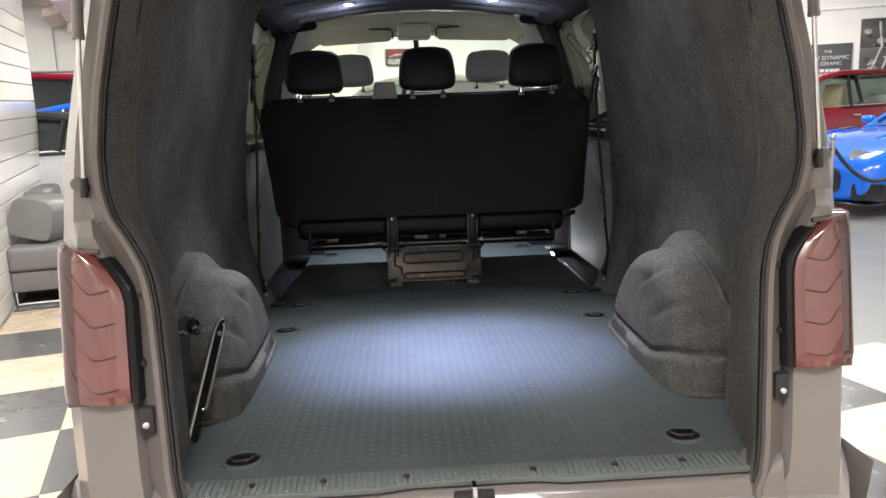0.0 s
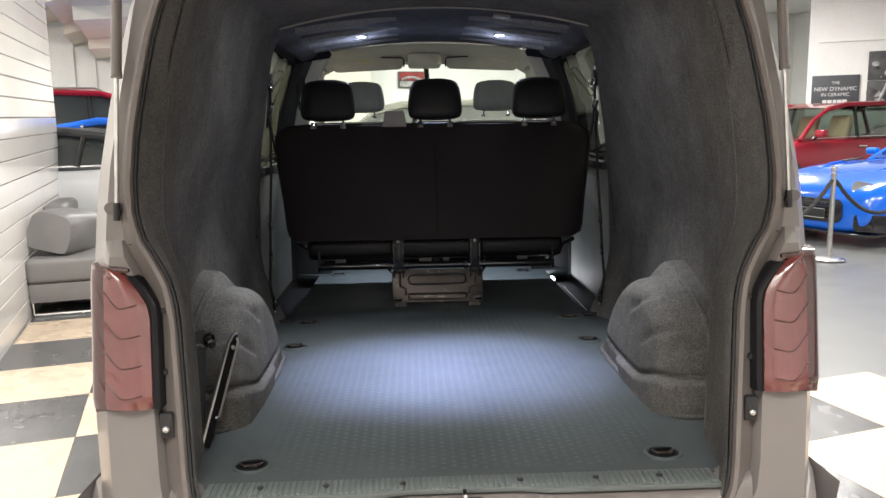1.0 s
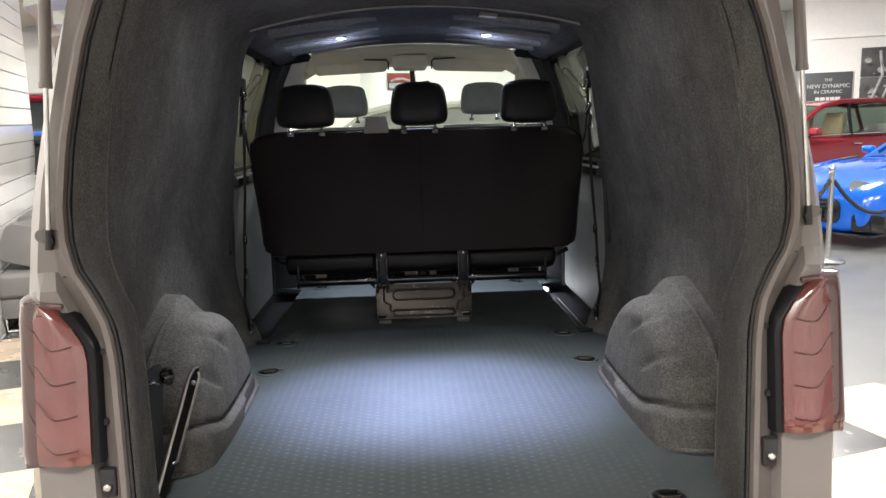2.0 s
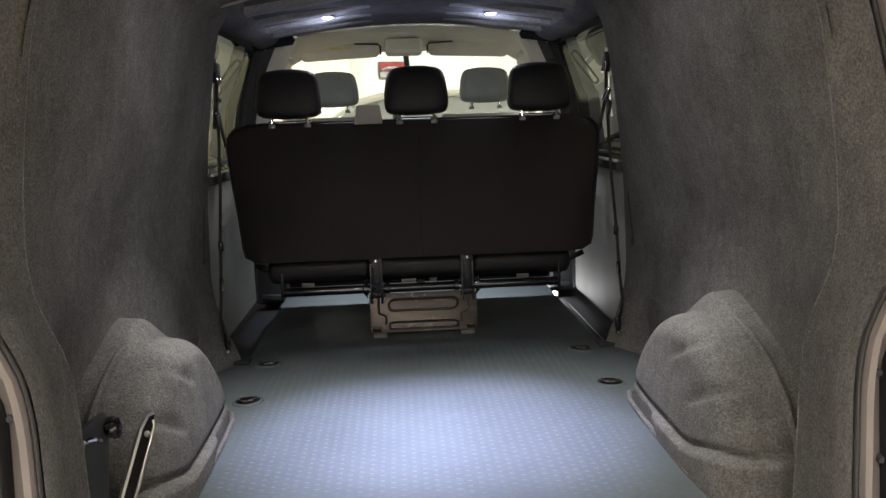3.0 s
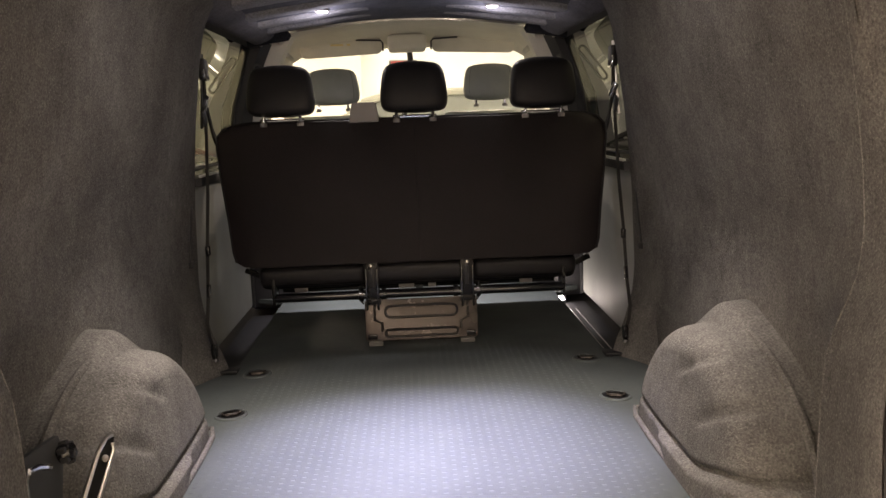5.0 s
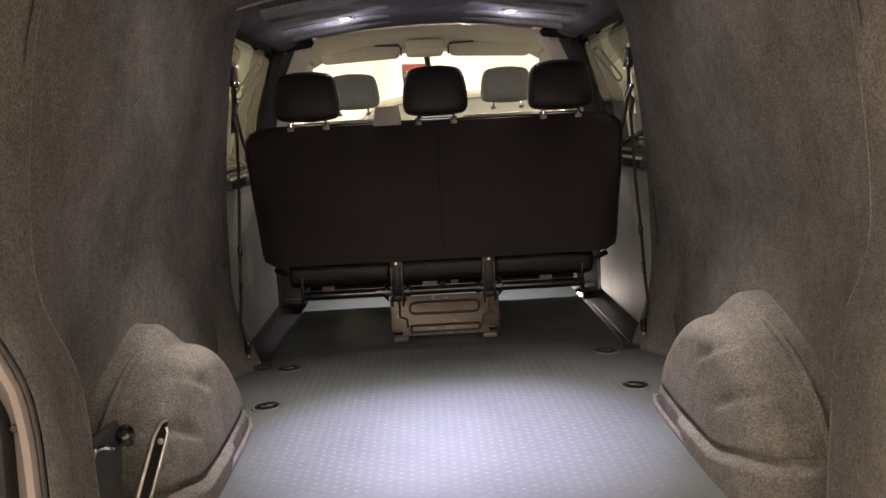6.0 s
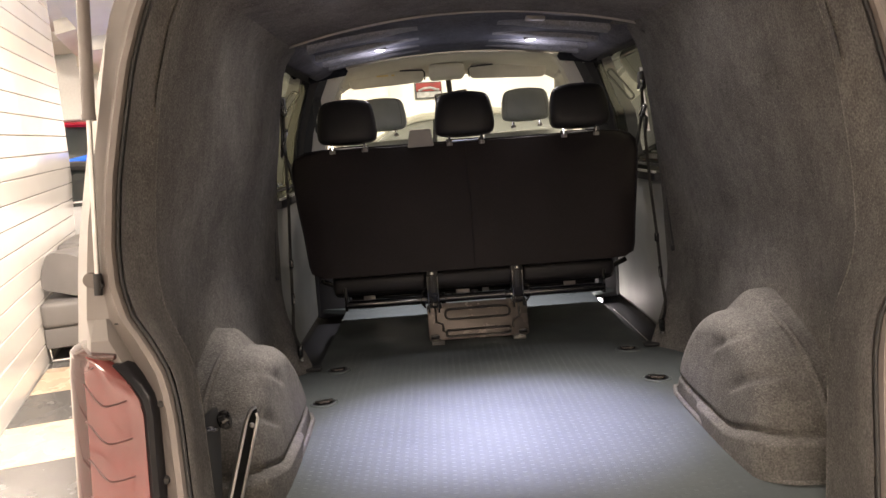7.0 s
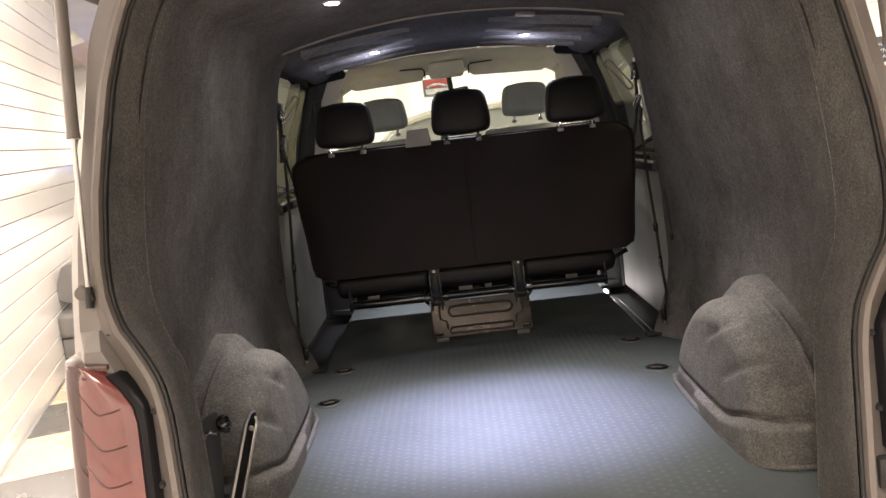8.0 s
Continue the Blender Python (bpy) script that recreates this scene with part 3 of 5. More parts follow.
# ---- the van: door posts, belts, doors, windows ----
# height, how far the foot of the lining flares inwards from the wall, and the front edge
POST = [(0.53, 0.125, 3.31), (0.60, 0.108, 3.32), (0.66, 0.070, 3.36), (0.75, 0.022, 3.44), (0.85, 0.0, 3.49), (1.06, 0.0, 3.51), (1.835, 0.0, 3.51)]
for s in (-1, 1):
    rows = []
    for z in levels(0.53, 1.835, 46):
        ye = curve_at([(p[0], p[2]) for p in POST], z)
        xw = curve_at(WALL, z)
        xe = curve_at(POST_EDGE, z) - curve_at([(p[0], p[1]) for p in POST], z)
        pts = [(xw, 3.198), (xw + (xe - xw) * 0.08, ye - 0.20), (xw + (xe - xw) * 0.30, ye - 0.13), (xw + (xe - xw) * 0.65, ye - 0.06), (xe + 0.002, ye - 0.012), (xe + 0.004, ye), (xe + 0.012, ye + 0.008), (xe + 0.05, ye + 0.02), (max(xe + 0.1, 0.88), ye + 0.03)]
        rows.append([(s * x, y, z) for x, y in pts])
    solid("post_lining", *loft(rows), M["carpet"], van, True, "grey carpeted door post", 40)
    box("post_foot", (s * 0.70, 3.30, FLOOR + 0.008), (0.12, 0.05, 0.012), M["black_plastic"], van, 0.004)
    box("post_slot", (s * 0.799, 3.462, 1.125), (0.008, 0.014, 0.43), M["black_plastic"], van, 0.003, "black slot cover on the door post", Matrix.Rotation(radians(-20), 4, "X"))
    box("coat_clip", (s * 0.796, 3.392, 0.930), (0.018, 0.022, 0.024), M["black_plastic"], van, 0.005)
    # inner face of the sliding door
    door = box("sliding_door", (s * 0.835, 3.93, 0.86), (0.05, 0.92, 0.66), M["door_card"], van, 0.02, "pale grey inner panel of the sliding door", segments=3)
    tube("door_edge", [(s * 0.808, 4.385, 0.53), (s * 0.806, 4.392, 0.75), (s * 0.806, 4.392, 1.05), (s * 0.806, 4.385, 1.19)], 0.011, M["seal"], door, 8, "black rubber edge")
    box("window_rail", (s * 0.812, 4.055, 1.205), (0.07, 1.01, 0.035), M["dark_trim"], door, 0.008)
    box("chrome_strip", (s * 0.785, 4.03, 1.226), (0.012, 0.93, 0.010), M["painted_gleam"], door, 0.003, "chrome window strip with its gleam painted white")
    rows = [[(s * x, y, z) for x, z in ((0.715, 1.786), (0.78, 1.81), (0.84, 1.81), (0.805, 1.768), (0.775, 1.773))] for y in (3.46, 4.0, 4.74)]
    solid("window_header", *loft(rows, True, True), M["dark_trim"], van, True)
    tube("window_gasket", [(s * 0.788, 3.50, 1.765), (s * 0.788, 4.56, 1.765), (s * 0.795, 4.60, 1.73), (s * 0.868, 4.60, 1.50), (s * 0.905, 4.60, 1.26), (s * 0.905, 4.55, 1.235), (s * 0.905, 3.56, 1.235)], 0.009, M["seal"], van, 8, "black window rubber")
    rows = [[(s * (curve_at(OUTER, z) - d), y, z) for y, d in ((4.605, 0.07), (4.70, 0.10), (4.72, 0.02), (4.605, 0.015))] for z in levels(1.20, 1.80, 6)]
    solid("door_pillar", *loft(rows, True, True), M["dark_trim"], van, True, "dark door pillar")
    rows = [[(s * (curve_at(OUTER, z) - d), y, z) for y in (3.44, 4.61)] for z, d in ((1.19, 0.02), (1.5, 0.02), (1.81, 0.02))]
    pane = solid("side_window", *loft(rows), M["glass_tint"], van, True, "tinted side window pane")
    rows = [[(s * (curve_at(OUTER, z) - 0.02), y, z) for y in (4.78, 5.5 + 0.6 * (1.81 - z))] for z in levels(1.17, 1.80, 4)]
    pane = solid("cab_window", *loft(rows), M["glass_clear"], van, True, "clear cab side window")
    pane.visible_shadow = False
    tube("window_channel", [(s * 0.722, 3.50, 1.776), (s * 0.721, 3.60, 1.786), (s * 0.721, 4.62, 1.786)], 0.006, M["grey_plastic"], van, 8, "pale window channel")
    for k in range(3):
        tube("header_rib", [(s * (0.780 + 0.010 * k), 3.56, 1.772 - 0.011 * k), (s * (0.780 + 0.010 * k), 4.52, 1.772 - 0.011 * k)], 0.0035, M["steel"], van, 6, "bright rib along the window head")
    ring = [(s * (0.742 + a), 4.592, 1.60 + b) for a, b in rounded(0.0, 0.0, 0.034, 0.19, 0.016, 5)]
    tube("pillar_handle", ring + ring[:1], 0.006, M["tool_panel"], van, 8, "dark loop handle on the door pillar")
    # seat belt
    way = [(0.735, 3.545, 1.58), (0.740, 3.53, 1.37), (0.740, 3.48, 1.165), (0.740, 3.415, 0.99), (0.738, 3.36, 0.815), (0.735, 3.31, 0.735), (0.728, 3.30, 0.69), (0.722, 3.33, 0.63)]
    belt = solid("seat_belt", *loft([[(s * (x + dx), y + dy, z) for dx, dy in ((-0.006, -0.004), (0.006, -0.002), (0.006, 0.0005), (-0.006, -0.0015))] for x, y, z in way], True, True), M["webbing"], van, True, "black seat belt hanging on the post")
    guide = box("belt_guide", (s * 0.733, 3.535, 1.605), (0.026, 0.05, 0.075), M["black_plastic"], belt, 0.010, "black belt guide", segments=3)
    ring = [(s * (0.722 + 0.2 * b), 3.520 + a, 1.585 + b) for a, b in rounded(0.0, 0.0, 0.052, 0.036, 0.012, 4)]
    tube("guide_loop", ring + ring[:1], 0.0045, M["chrome"], guide, 6, "chrome loop")
    box("belt_buckle", (s * 0.738, 3.408, 0.975), (0.014, 0.026, 0.035), M["black_gloss"], belt, 0.004)
    box("belt_clasp", (s * 0.737, 3.368, 0.84), (0.014, 0.012, 0.045), M["black_gloss"], belt, 0.003, "glossy belt clasp", Matrix.Rotation(radians(-16), 4, "X"))
    box("belt_anchor", (s * 0.716, 3.30, 0.640), (0.020, 0.030, 0.05), M["black_gloss"], belt, 0.008, "black belt anchor")
    lathe("anchor_bolt", [(0.0, 0.012), (0.010, 0.010), (0.012, 0.0)], M["chrome"], belt, (s * 0.712, 3.275, 0.612), 10)
    tube("height_rail", [(s * 0.740, 3.56, 1.66), (s * 0.748, 3.545, 1.5), (s * 0.755, 3.53, 1.40)], 0.006, M["steel"], belt, 6, "steel rail of the belt guide")
    tongue = box("belt_tongue", (s * 0.738, 3.515, 1.435), (0.012, 0.034, 0.055), M["black_plastic"], belt, 0.005, "black belt tongue", Matrix.Rotation(radians(25), 4, "X"))
    box("tongue_blade", (s * 0.730, 3.520, 1.485), (0.014, 0.026, 0.050), M["chrome"], tongue, 0.003, "chrome blade", Matrix.Rotation(radians(25), 4, "X") @ Matrix.Rotation(radians(20), 4, "Y"))
    solid("shoulder_strap", *loft([[(s * (x + dx), y, z + dz) for dx, dz in ((-0.004, -0.018), (0.004, -0.018), (0.004, 0.018), (-0.004, 0.018))] for x, y, z in ((0.735, 3.55, 1.565), (0.765, 3.66, 1.48), (0.785, 3.80, 1.38), (0.79, 3.95, 1.27))], True, True), M["webbing"], belt, True)
    box("pillar_base", (s * 0.755, 4.775, 0.88), (0.20, 0.15, 0.66), M["dark_trim"], van, 0.02, "dark lower trim of the door pillar", segments=3)
    # cab side trim
    rows = [[(s * (curve_at(OUTER, z) - d), y, z) for y, d in ((4.73, 0.05), (4.735, 0.17), (4.84, 0.17), (4.86, 0.05))] for z in levels(1.17, 1.84, 8)]
    solid("cab_pillar", *loft(rows, True, True), M["headliner"], van, True, "beige cab pillar trim")
    rows = tube_rows([(s * 0.74, 5.45, 1.85), (s * 0.80, 5.85, 1.56), (s * 0.84, 6.25, 1.24)], 0.045, 10)
    solid("windscreen_pillar", *loft(rows, True, True), M["headliner"], van, True, "beige windscreen pillar")
    tube("grab_handle", [(s * 0.70, 5.02, 1.80), (s * 0.665, 5.04, 1.775), (s * 0.665, 5.20, 1.765), (s * 0.70, 5.24, 1.79)], 0.014, M["visor"], van, 8, "beige grab handle")
    box("step_riser", (s * 0.705, 4.55, 0.655), (0.23, 0.26, 0.29), M["dark_trim"], van, 0.015, "dark plastic step riser", segments=3)

# sunk step by the kerb-side sliding door
step = box("door_step", (0.735, 3.87, 0.475), (0.165, 1.0, 0.03), M["black_plastic"], van, 0.004, "black plastic door step")
box("door_step", (-0.735, 3.87, 0.475), (0.165, 1.0, 0.03), M["black_plastic"], van, 0.004, "black plastic door step")
for x in (0.684, 0.712, 0.740):
    tube("step_rib", [(x, 3.55, 0.4925), (x, 4.22, 0.4925)], 0.0022, M["grey_plastic"], step, 6, "bright rib of the door step")
lamp = box("step_lamp", (0.690, 4.345, 0.515), (0.05, 0.02, 0.03), M["black_plastic"], van, 0.004, "small step lamp, lit")
lathe("lamp_lens", [(0.0, 0.018), (0.012, 0.013), (0.018, 0.0), (0.0, -0.001)], M["led_step"], lamp, (0.688, 4.326, 0.515), 12, "glowing white lens")

# ---- the van: roof lamps ----
for lx, ly in ((-0.345, 2.60), (0.345, 2.60), (-0.341, 3.91), (0.341, 3.91)):
    top = roof_z(lx) - 0.012 if ly < 3.1 else front_z(lx) - 0.005
    lamp = lathe("roof_lamp", [(0.030, 0.002), (0.030, -0.003), (0.024, -0.007), (0.020, -0.006), (0.0, -0.004)], M["grey_plastic"], van, (0, 0, 0), 24, "round flush roof lamp, lit")
    lamp.location = (lx, ly, top)
    lathe("lamp_lens", [(0.0205, -0.0062), (0.017, -0.0085), (0.0, -0.0095)], M["led"], lamp, (0, 0, 0), 20, "glowing white lens")
box("roof_sensor", (0.30, 3.45, front_z(0.3) + lining_rise(3.45) - 0.006), (0.075, 0.05, 0.014), M["grey_plastic"], van, 0.005, "small grey sensor on the roof lining", Matrix.Rotation(radians(6), 4, "Y"))

# ---- the van: tail lamps, strikers, struts, tailgate ----
LENS_IN = [(0.785, 0.682), (0.985, 0.685), (1.015, 0.692), (1.045, 0.711), (1.083, 0.744), (1.097, 0.775)]
SPLIT = 0.788               # where the red lens meets the smoked outer one
for s in (-1, 1):
    def lens_bulge(g):
        return 0.0265 + 0.0135 * math.sin(math.pi * min(1.0, max(0.0, g)) ** 0.9)

    inner, outer, bez = [], [], []
    for z in levels(0.787, 1.097, 30):
        y0, xi = rear_y(z), curve_at(LENS_IN, z)
        soft = 0.006 * smoothstep(z, 1.06, 1.1) + 0.006 * (1 - smoothstep(z, 0.787, 0.81))
        w = SPLIT - xi
        inner.append([(s * xi, y0 - 0.006, z)] + [(s * (xi + w * g), y0 - lens_bulge(g) + soft, z) for g in (0.03, 0.1, 0.2, 0.32, 0.44, 0.56, 0.68, 0.8, 0.9, 1.0)])
        outer.append([(s * x, y, z) for x, y in ((SPLIT, y0 - 0.0265 + soft), (0.800, y0 - 0.0255 + soft), (0.813, y0 - 0.020 + soft), (0.822, y0 - 0.010 + soft), (0.829, y0 + 0.018), (0.834, y0 + 0.045), (0.838, y0 + 0.075), (0.842, y0 + 0.10))])
        if z > 1.084:
            continue
        bez.append([(s * x, y, z) for x, y in ((xi - 0.017, y0 + 0.02), (xi - 0.016, y0 - 0.012), (xi - 0.011, y0 - 0.022), (xi - 0.003, y0 - 0.027), (xi + 0.005, y0 - 0.024), (xi + 0.005, y0 + 0.02))])
    for sheet in (inner, outer):
        sheet.append([(x, y + 0.012, z + 0.001) for x, y, z in sheet[-1]])
        sheet.append([(x * 0.995, 1.80 if len(sheet[-1]) > 6 else y + 0.06, z + 0.001) for k, (x, y, z) in enumerate(sheet[-1])])
    lamp = solid("tail_lamp", *loft(inner), M["lens_red"], van, True, "red tail lamp with a smoked lens")
    for k in range(5):
        zc = 0.814 + 0.0655 * k
        line = []
        for f in levels(0.0, 1.0, 16):
            xi = curve_at(LENS_IN, zc) + 0.022
            x = xi + (SPLIT + 0.003 - xi) * f
            z = zc + 0.005 * (1 - f) - 0.004 * math.sin(math.pi * min(1.0, f * 0.95)) + 0.040 * smoothstep(f, 0.45, 1.1)
            if z > 1.078 or x < curve_at(LENS_IN, z) + 0.012:
                continue
            w = SPLIT - curve_at(LENS_IN, z)
            g = (x - curve_at(LENS_IN, z)) / w
            soft = 0.006 * smoothstep(z, 1.06, 1.1) + 0.006 * (1 - smoothstep(z, 0.787, 0.81))
            y = rear_y(z) - lens_bulge(g) + soft
            line.append((s * x, y + 0.0004, z))
        if len(line) > 4:
            tube("lens_groove", line, 0.0019, M["lens_groove"], lamp, 6)
    solid("side_lens", *loft(outer), M["lens_smoke"], lamp, True, "smoked dark red outer lens")
    solid("bezel", *loft(bez, True, True), M["bezel"], lamp, True, "gloss black lamp bezel", 30)
    shelf = prism([(0.735, 1.708), (0.775, 1.698), (0.804, 1.703), (0.820, 1.722), (0.828, 1.76), (0.828, 1.80), (0.735, 1.80)], 0.010, "z", 0.003)
    for v in shelf.verts:
        v.co.x, v.co.z = s * v.co.x, v.co.z + 1.090 + 0.12 * (v.co.x - 0.79)
    part("lamp_shelf", shelf, M["lens_smoke"], van, "smoked cap over the tail lamp", True)
    bm = prism([(0.695, 0.783), (0.815, 0.780), (0.815, 0.789), (0.695, 0.793)], 0.03, "y")
    part("shadow_gap", moved(bm, Matrix.Translation((0, 1.668, 0)) if s > 0 else Matrix.Diagonal((-1, 1, 1, 1)) @ Matrix.Translation((0, 1.668, 0))), M["lens_smoke"], lamp)
    for z in (0.996, 0.860):
        lathe_bm = bmesh.new()
        bmesh.ops.create_cone(lathe_bm, cap_ends=True, segments=12, radius1=0.0075, radius2=0.0055, depth=0.012)
        part("lamp_screw", moved(lathe_bm, Matrix.Translation((s * 0.664, rear_y(z) - 0.003, z)) @ Matrix.Rotation(radians(90), 4, "X")), M["seal"], van, "", True)
    plate = box("buffer_plate", (s * 0.661, 1.672, 0.744), (0.030, 0.022, 0.058), M["black_plastic"], van, 0.005, "black buffer plate on the pillar")
    ball = bmesh.new()
    bmesh.ops.create_uvsphere(ball, u_segments=12, v_segments=8, radius=0.009)
    part("buffer_pin", moved(ball, Matrix.Translation((s * 0.661, 1.658, 0.738))), M["chrome"], plate, "chrome pin", True)
    # gas strut
    a, b, c = Vector((s * 0.768, 1.757, 1.213)), Vector((s * 0.754, 1.782, 1.510)), Vector((s * 0.735, 1.822, 1.93))
    strut = tube("gas_strut", [b, b.lerp(c, 0.02), b.lerp(c, 0.03), c], [0.0125, 0.0125, 0.0115, 0.0115], M["paint_gutter"], van, 14, "grey gas strut holding the tailgate")
    tube("rod", [a, b], 0.0048, M["steel"], strut, 10, "steel strut rod")
    tube("end_fitting", [a - (b - a).normalized() * 0.018, a + (b - a).normalized() * 0.022], 0.0075, M["black_plastic"], strut, 10, "black end fitting")
    tube("ball_mount", [a + Vector((0, 0.03, 0)), a + Vector((-s * 0.002, -0.004, 0))], 0.008, M["black_plastic"], strut, 8)
    patch = bmesh.new()
    bmesh.ops.create_cone(patch, cap_ends=True, segments=20, radius1=0.015, radius2=0.013, depth=0.006)
    part("mount_washer", moved(patch, Matrix.Translation((s * 0.785, 1.767, 1.222)) @ Matrix.Rotation(radians(90), 4, "X")), M["paint_gutter"], van, "", True)
    # joint lines in the paint
    box("paint_joint", (s * 0.733, 1.748, 1.142), (0.018, 0.012, 0.003), M["seal"], van, 0.001)

bm = prism([(1.86, 1.94), (1.84, 1.99), (0.66, 2.36), (0.56, 2.35), (0.60, 2.30), (1.78, 1.93)], 1.52, "x", 0.012)
part("tailgate", moved(bm, Matrix.Translation((-0.76, 0, 0))), M["paint"], van, "grey open tailgate raised overhead", True)

# ---- the van: jack bracket by the wheel arch ----
bm = prism([(1.965, 0.565), (2.06, 0.565), (2.13, 0.80), (2.12, 0.845), (1.965, 0.86)], 0.012, "x", 0.004)
part("tool_panel", moved(bm, Matrix.Translation((-0.705, 0, 0))), M["tool_panel"], van, "dark grey tool compartment panel", True)
a, b = Vector((-0.661, 1.962, 0.563)), Vector((-0.620, 2.182, 0.812))
d = (b - a).normalized()
out = Vector((0.55, -0.75, 0)).normalized()
bracket = thing("tool_bracket", "folded dark steel bracket with a polished edge beside the wheel arch", "bracket", tuple(a))
rows = []
for k in levels(0, 1, 16):
    p = (b - a) * k
    w = 0.019 * math.sqrt(max(0.05, 1 - max(0.0, (k - 0.88) / 0.125) ** 2))
    n = d.cross(out).normalized()
    rows.append([p - n * w, p - n * w + out * 0.006, p + n * w * 0.2 + out * 0.006, p + n * w * 0.2])
solid("channel", *loft(rows, True, True), M["black_metal"], bracket, True, "dark steel channel")
n = d.cross(out).normalized()
tube("polished_edge", [(b - a) * 0.24 - n * 0.002 + out * 0.004, (b - a) * 0.27 + n * 0.008 + out * 0.005, (b - a) * 0.93 + n * 0.008 + out * 0.005, (b - a) * 0.965 + n * 0.001 + out * 0.005], 0.0042, M["steel"], bracket, 8, "polished steel edge")
tube("back_flange", [-n * 0.018, (b - a) * 0.88 - n * 0.018, (b - a) * 0.97 - n * 0.012, (b - a) * 1.0 - n * 0.002], 0.0062, M["steel"], bracket, 8)
dot = bmesh.new()
bmesh.ops.create_uvsphere(dot, u_segments=10, v_segments=6, radius=0.007)
part("rivet", moved(dot, Matrix.Translation((b - a) * 0.87 - n * 0.004 + out * 0.006)), M["grey_plastic"], bracket, "pale rivet", True)
tube("hook_rod", [(-0.688, 1.975, 0.74), (-0.688, 1.975, 0.822), (-0.684, 1.983, 0.838), (-0.682, 2.01, 0.832), (-0.682, 2.05, 0.813)], 0.0065, M["chrome"], van, 8, "bent chrome rod")
knob = lathe("tool_knob", [(0.0, 0.026), (0.015, 0.024), (0.020, 0.012), (0.017, 0.0), (0.0, -0.001)], M["black_gloss"], van, (0, 0, 0), 14, "black plastic screw knob")
knob.matrix_world = Matrix.Translation((-0.688, 2.108, 0.812)) @ Matrix.Rotation(radians(75), 4, "Y")
for k in range(6):
    ang = k * math.pi / 3
    box("lobe", (0.018 * math.cos(ang), 0.018 * math.sin(ang), 0.013), (0.011, 0.011, 0.016), M["black_plastic"], knob, 0.003)

# ---- rear bench ----
def lean(z):
    return 3.575 + (z - 0.89) * 0.34


bench = thing("rear_bench", "black leather three-seat bench on a black steel frame", "seat", (0, 3.7, FLOOR))
bench.matrix_world = Matrix.Identity(4)
HALF = [(0.870, 0.60), (0.876, 0.655), (0.895, 0.688), (0.93, 0.700), (1.05, 0.718), (1.2, 0.745), (1.32, 0.763), (1.365, 0.760), (1.392, 0.738), (1.408, 0.70), (1.414, 0.62)]
rows = []
for z, w in HALF:
    y = lean(z)
    edge = 0.02 if z in (0.870, 1.414) else 0.0
    r = []
    for x in levels(-1, 1, 28):
        bulge = 0.010 * (1 - x ** 4) * math.sin(math.pi * (z - 0.86) / 0.56) - 0.0035 * math.exp(-(x * w / 0.006) ** 2)
        crease = 0.004 * math.sin(31 * x + 40 * z) * math.exp(-((z - 0.945) / 0.03) ** 2) * smoothstep(abs(x), 0.55, 0.9)
        r.append((x * w, y - bulge + edge + crease + 0.02 * max(0.0, (abs(x) - 0.93) / 0.07) ** 2, z))
    rows.append(r)
front = [[(x, y + 0.11 + 0.02 * (1 if z in (0.870, 1.414) else 0) * -2, z) for x, y, z in r] for r in rows]
verts, faces = loft([r + f[::-1] for r, f in zip(rows, front)], True, True)
solid("backrest", verts, faces, M["leather_back"], bench, True, "black leather backrest panel", 50)
tube("seam", [(0.008, lean(z) - 0.0105 * math.sin(math.pi * (z - 0.86) / 0.56) + 0.0005, z) for z in levels(0.885, 1.405, 16)], 0.0014, M["stitch"], bench, 5)
tube("piping", [(-w + 0.004, lean(z) + 0.012, z) for z, w in HALF[2:]] + [(w - 0.004, lean(z) + 0.012, z) for z, w in HALF[:1:-1]], 0.0042, M["leather"], bench, 6)
bm = add_box(bmesh.new(), (0, 3.848, 0.835), (1.22, 0.455, 0.12), 0.03, None, 3)
part("cushion", bm, M["leather"], bench, "black leather seat cushion", True)
for x0, x1 in ((-0.610, -0.198), (-0.186, 0.192), (0.202, 0.610)):
    box("cushion_pan", ((x0 + x1) / 2, 3.675, 0.830), (x1 - x0, 0.17, 0.085), M["leather"], bench, 0.040, "black padded underside", segments=6)
tube("cross_tube", [(-0.555, 3.60, 0.748), (0.56, 3.60, 0.748)], 0.0175, M["black_gloss"], bench, 12, "black steel cross tube")
tube("rear_rail", [(-0.555, 3.80, 0.735), (0.56, 3.80, 0.735)], 0.010, M["black_metal"], bench, 10)
for x in (-0.555, 0.558):
    box("end_bracket", (x, 3.63, 0.775), (0.014, 0.09, 0.105), M["black_metal"], bench, 0.006)
    box("side_stay", (x * 1.10, 3.62, 0.838), (0.11, 0.02, 0.02), M["black_metal"], bench, 0.005, "", Matrix.Rotation(radians(-24 if x > 0 else 24), 4, "Y"))
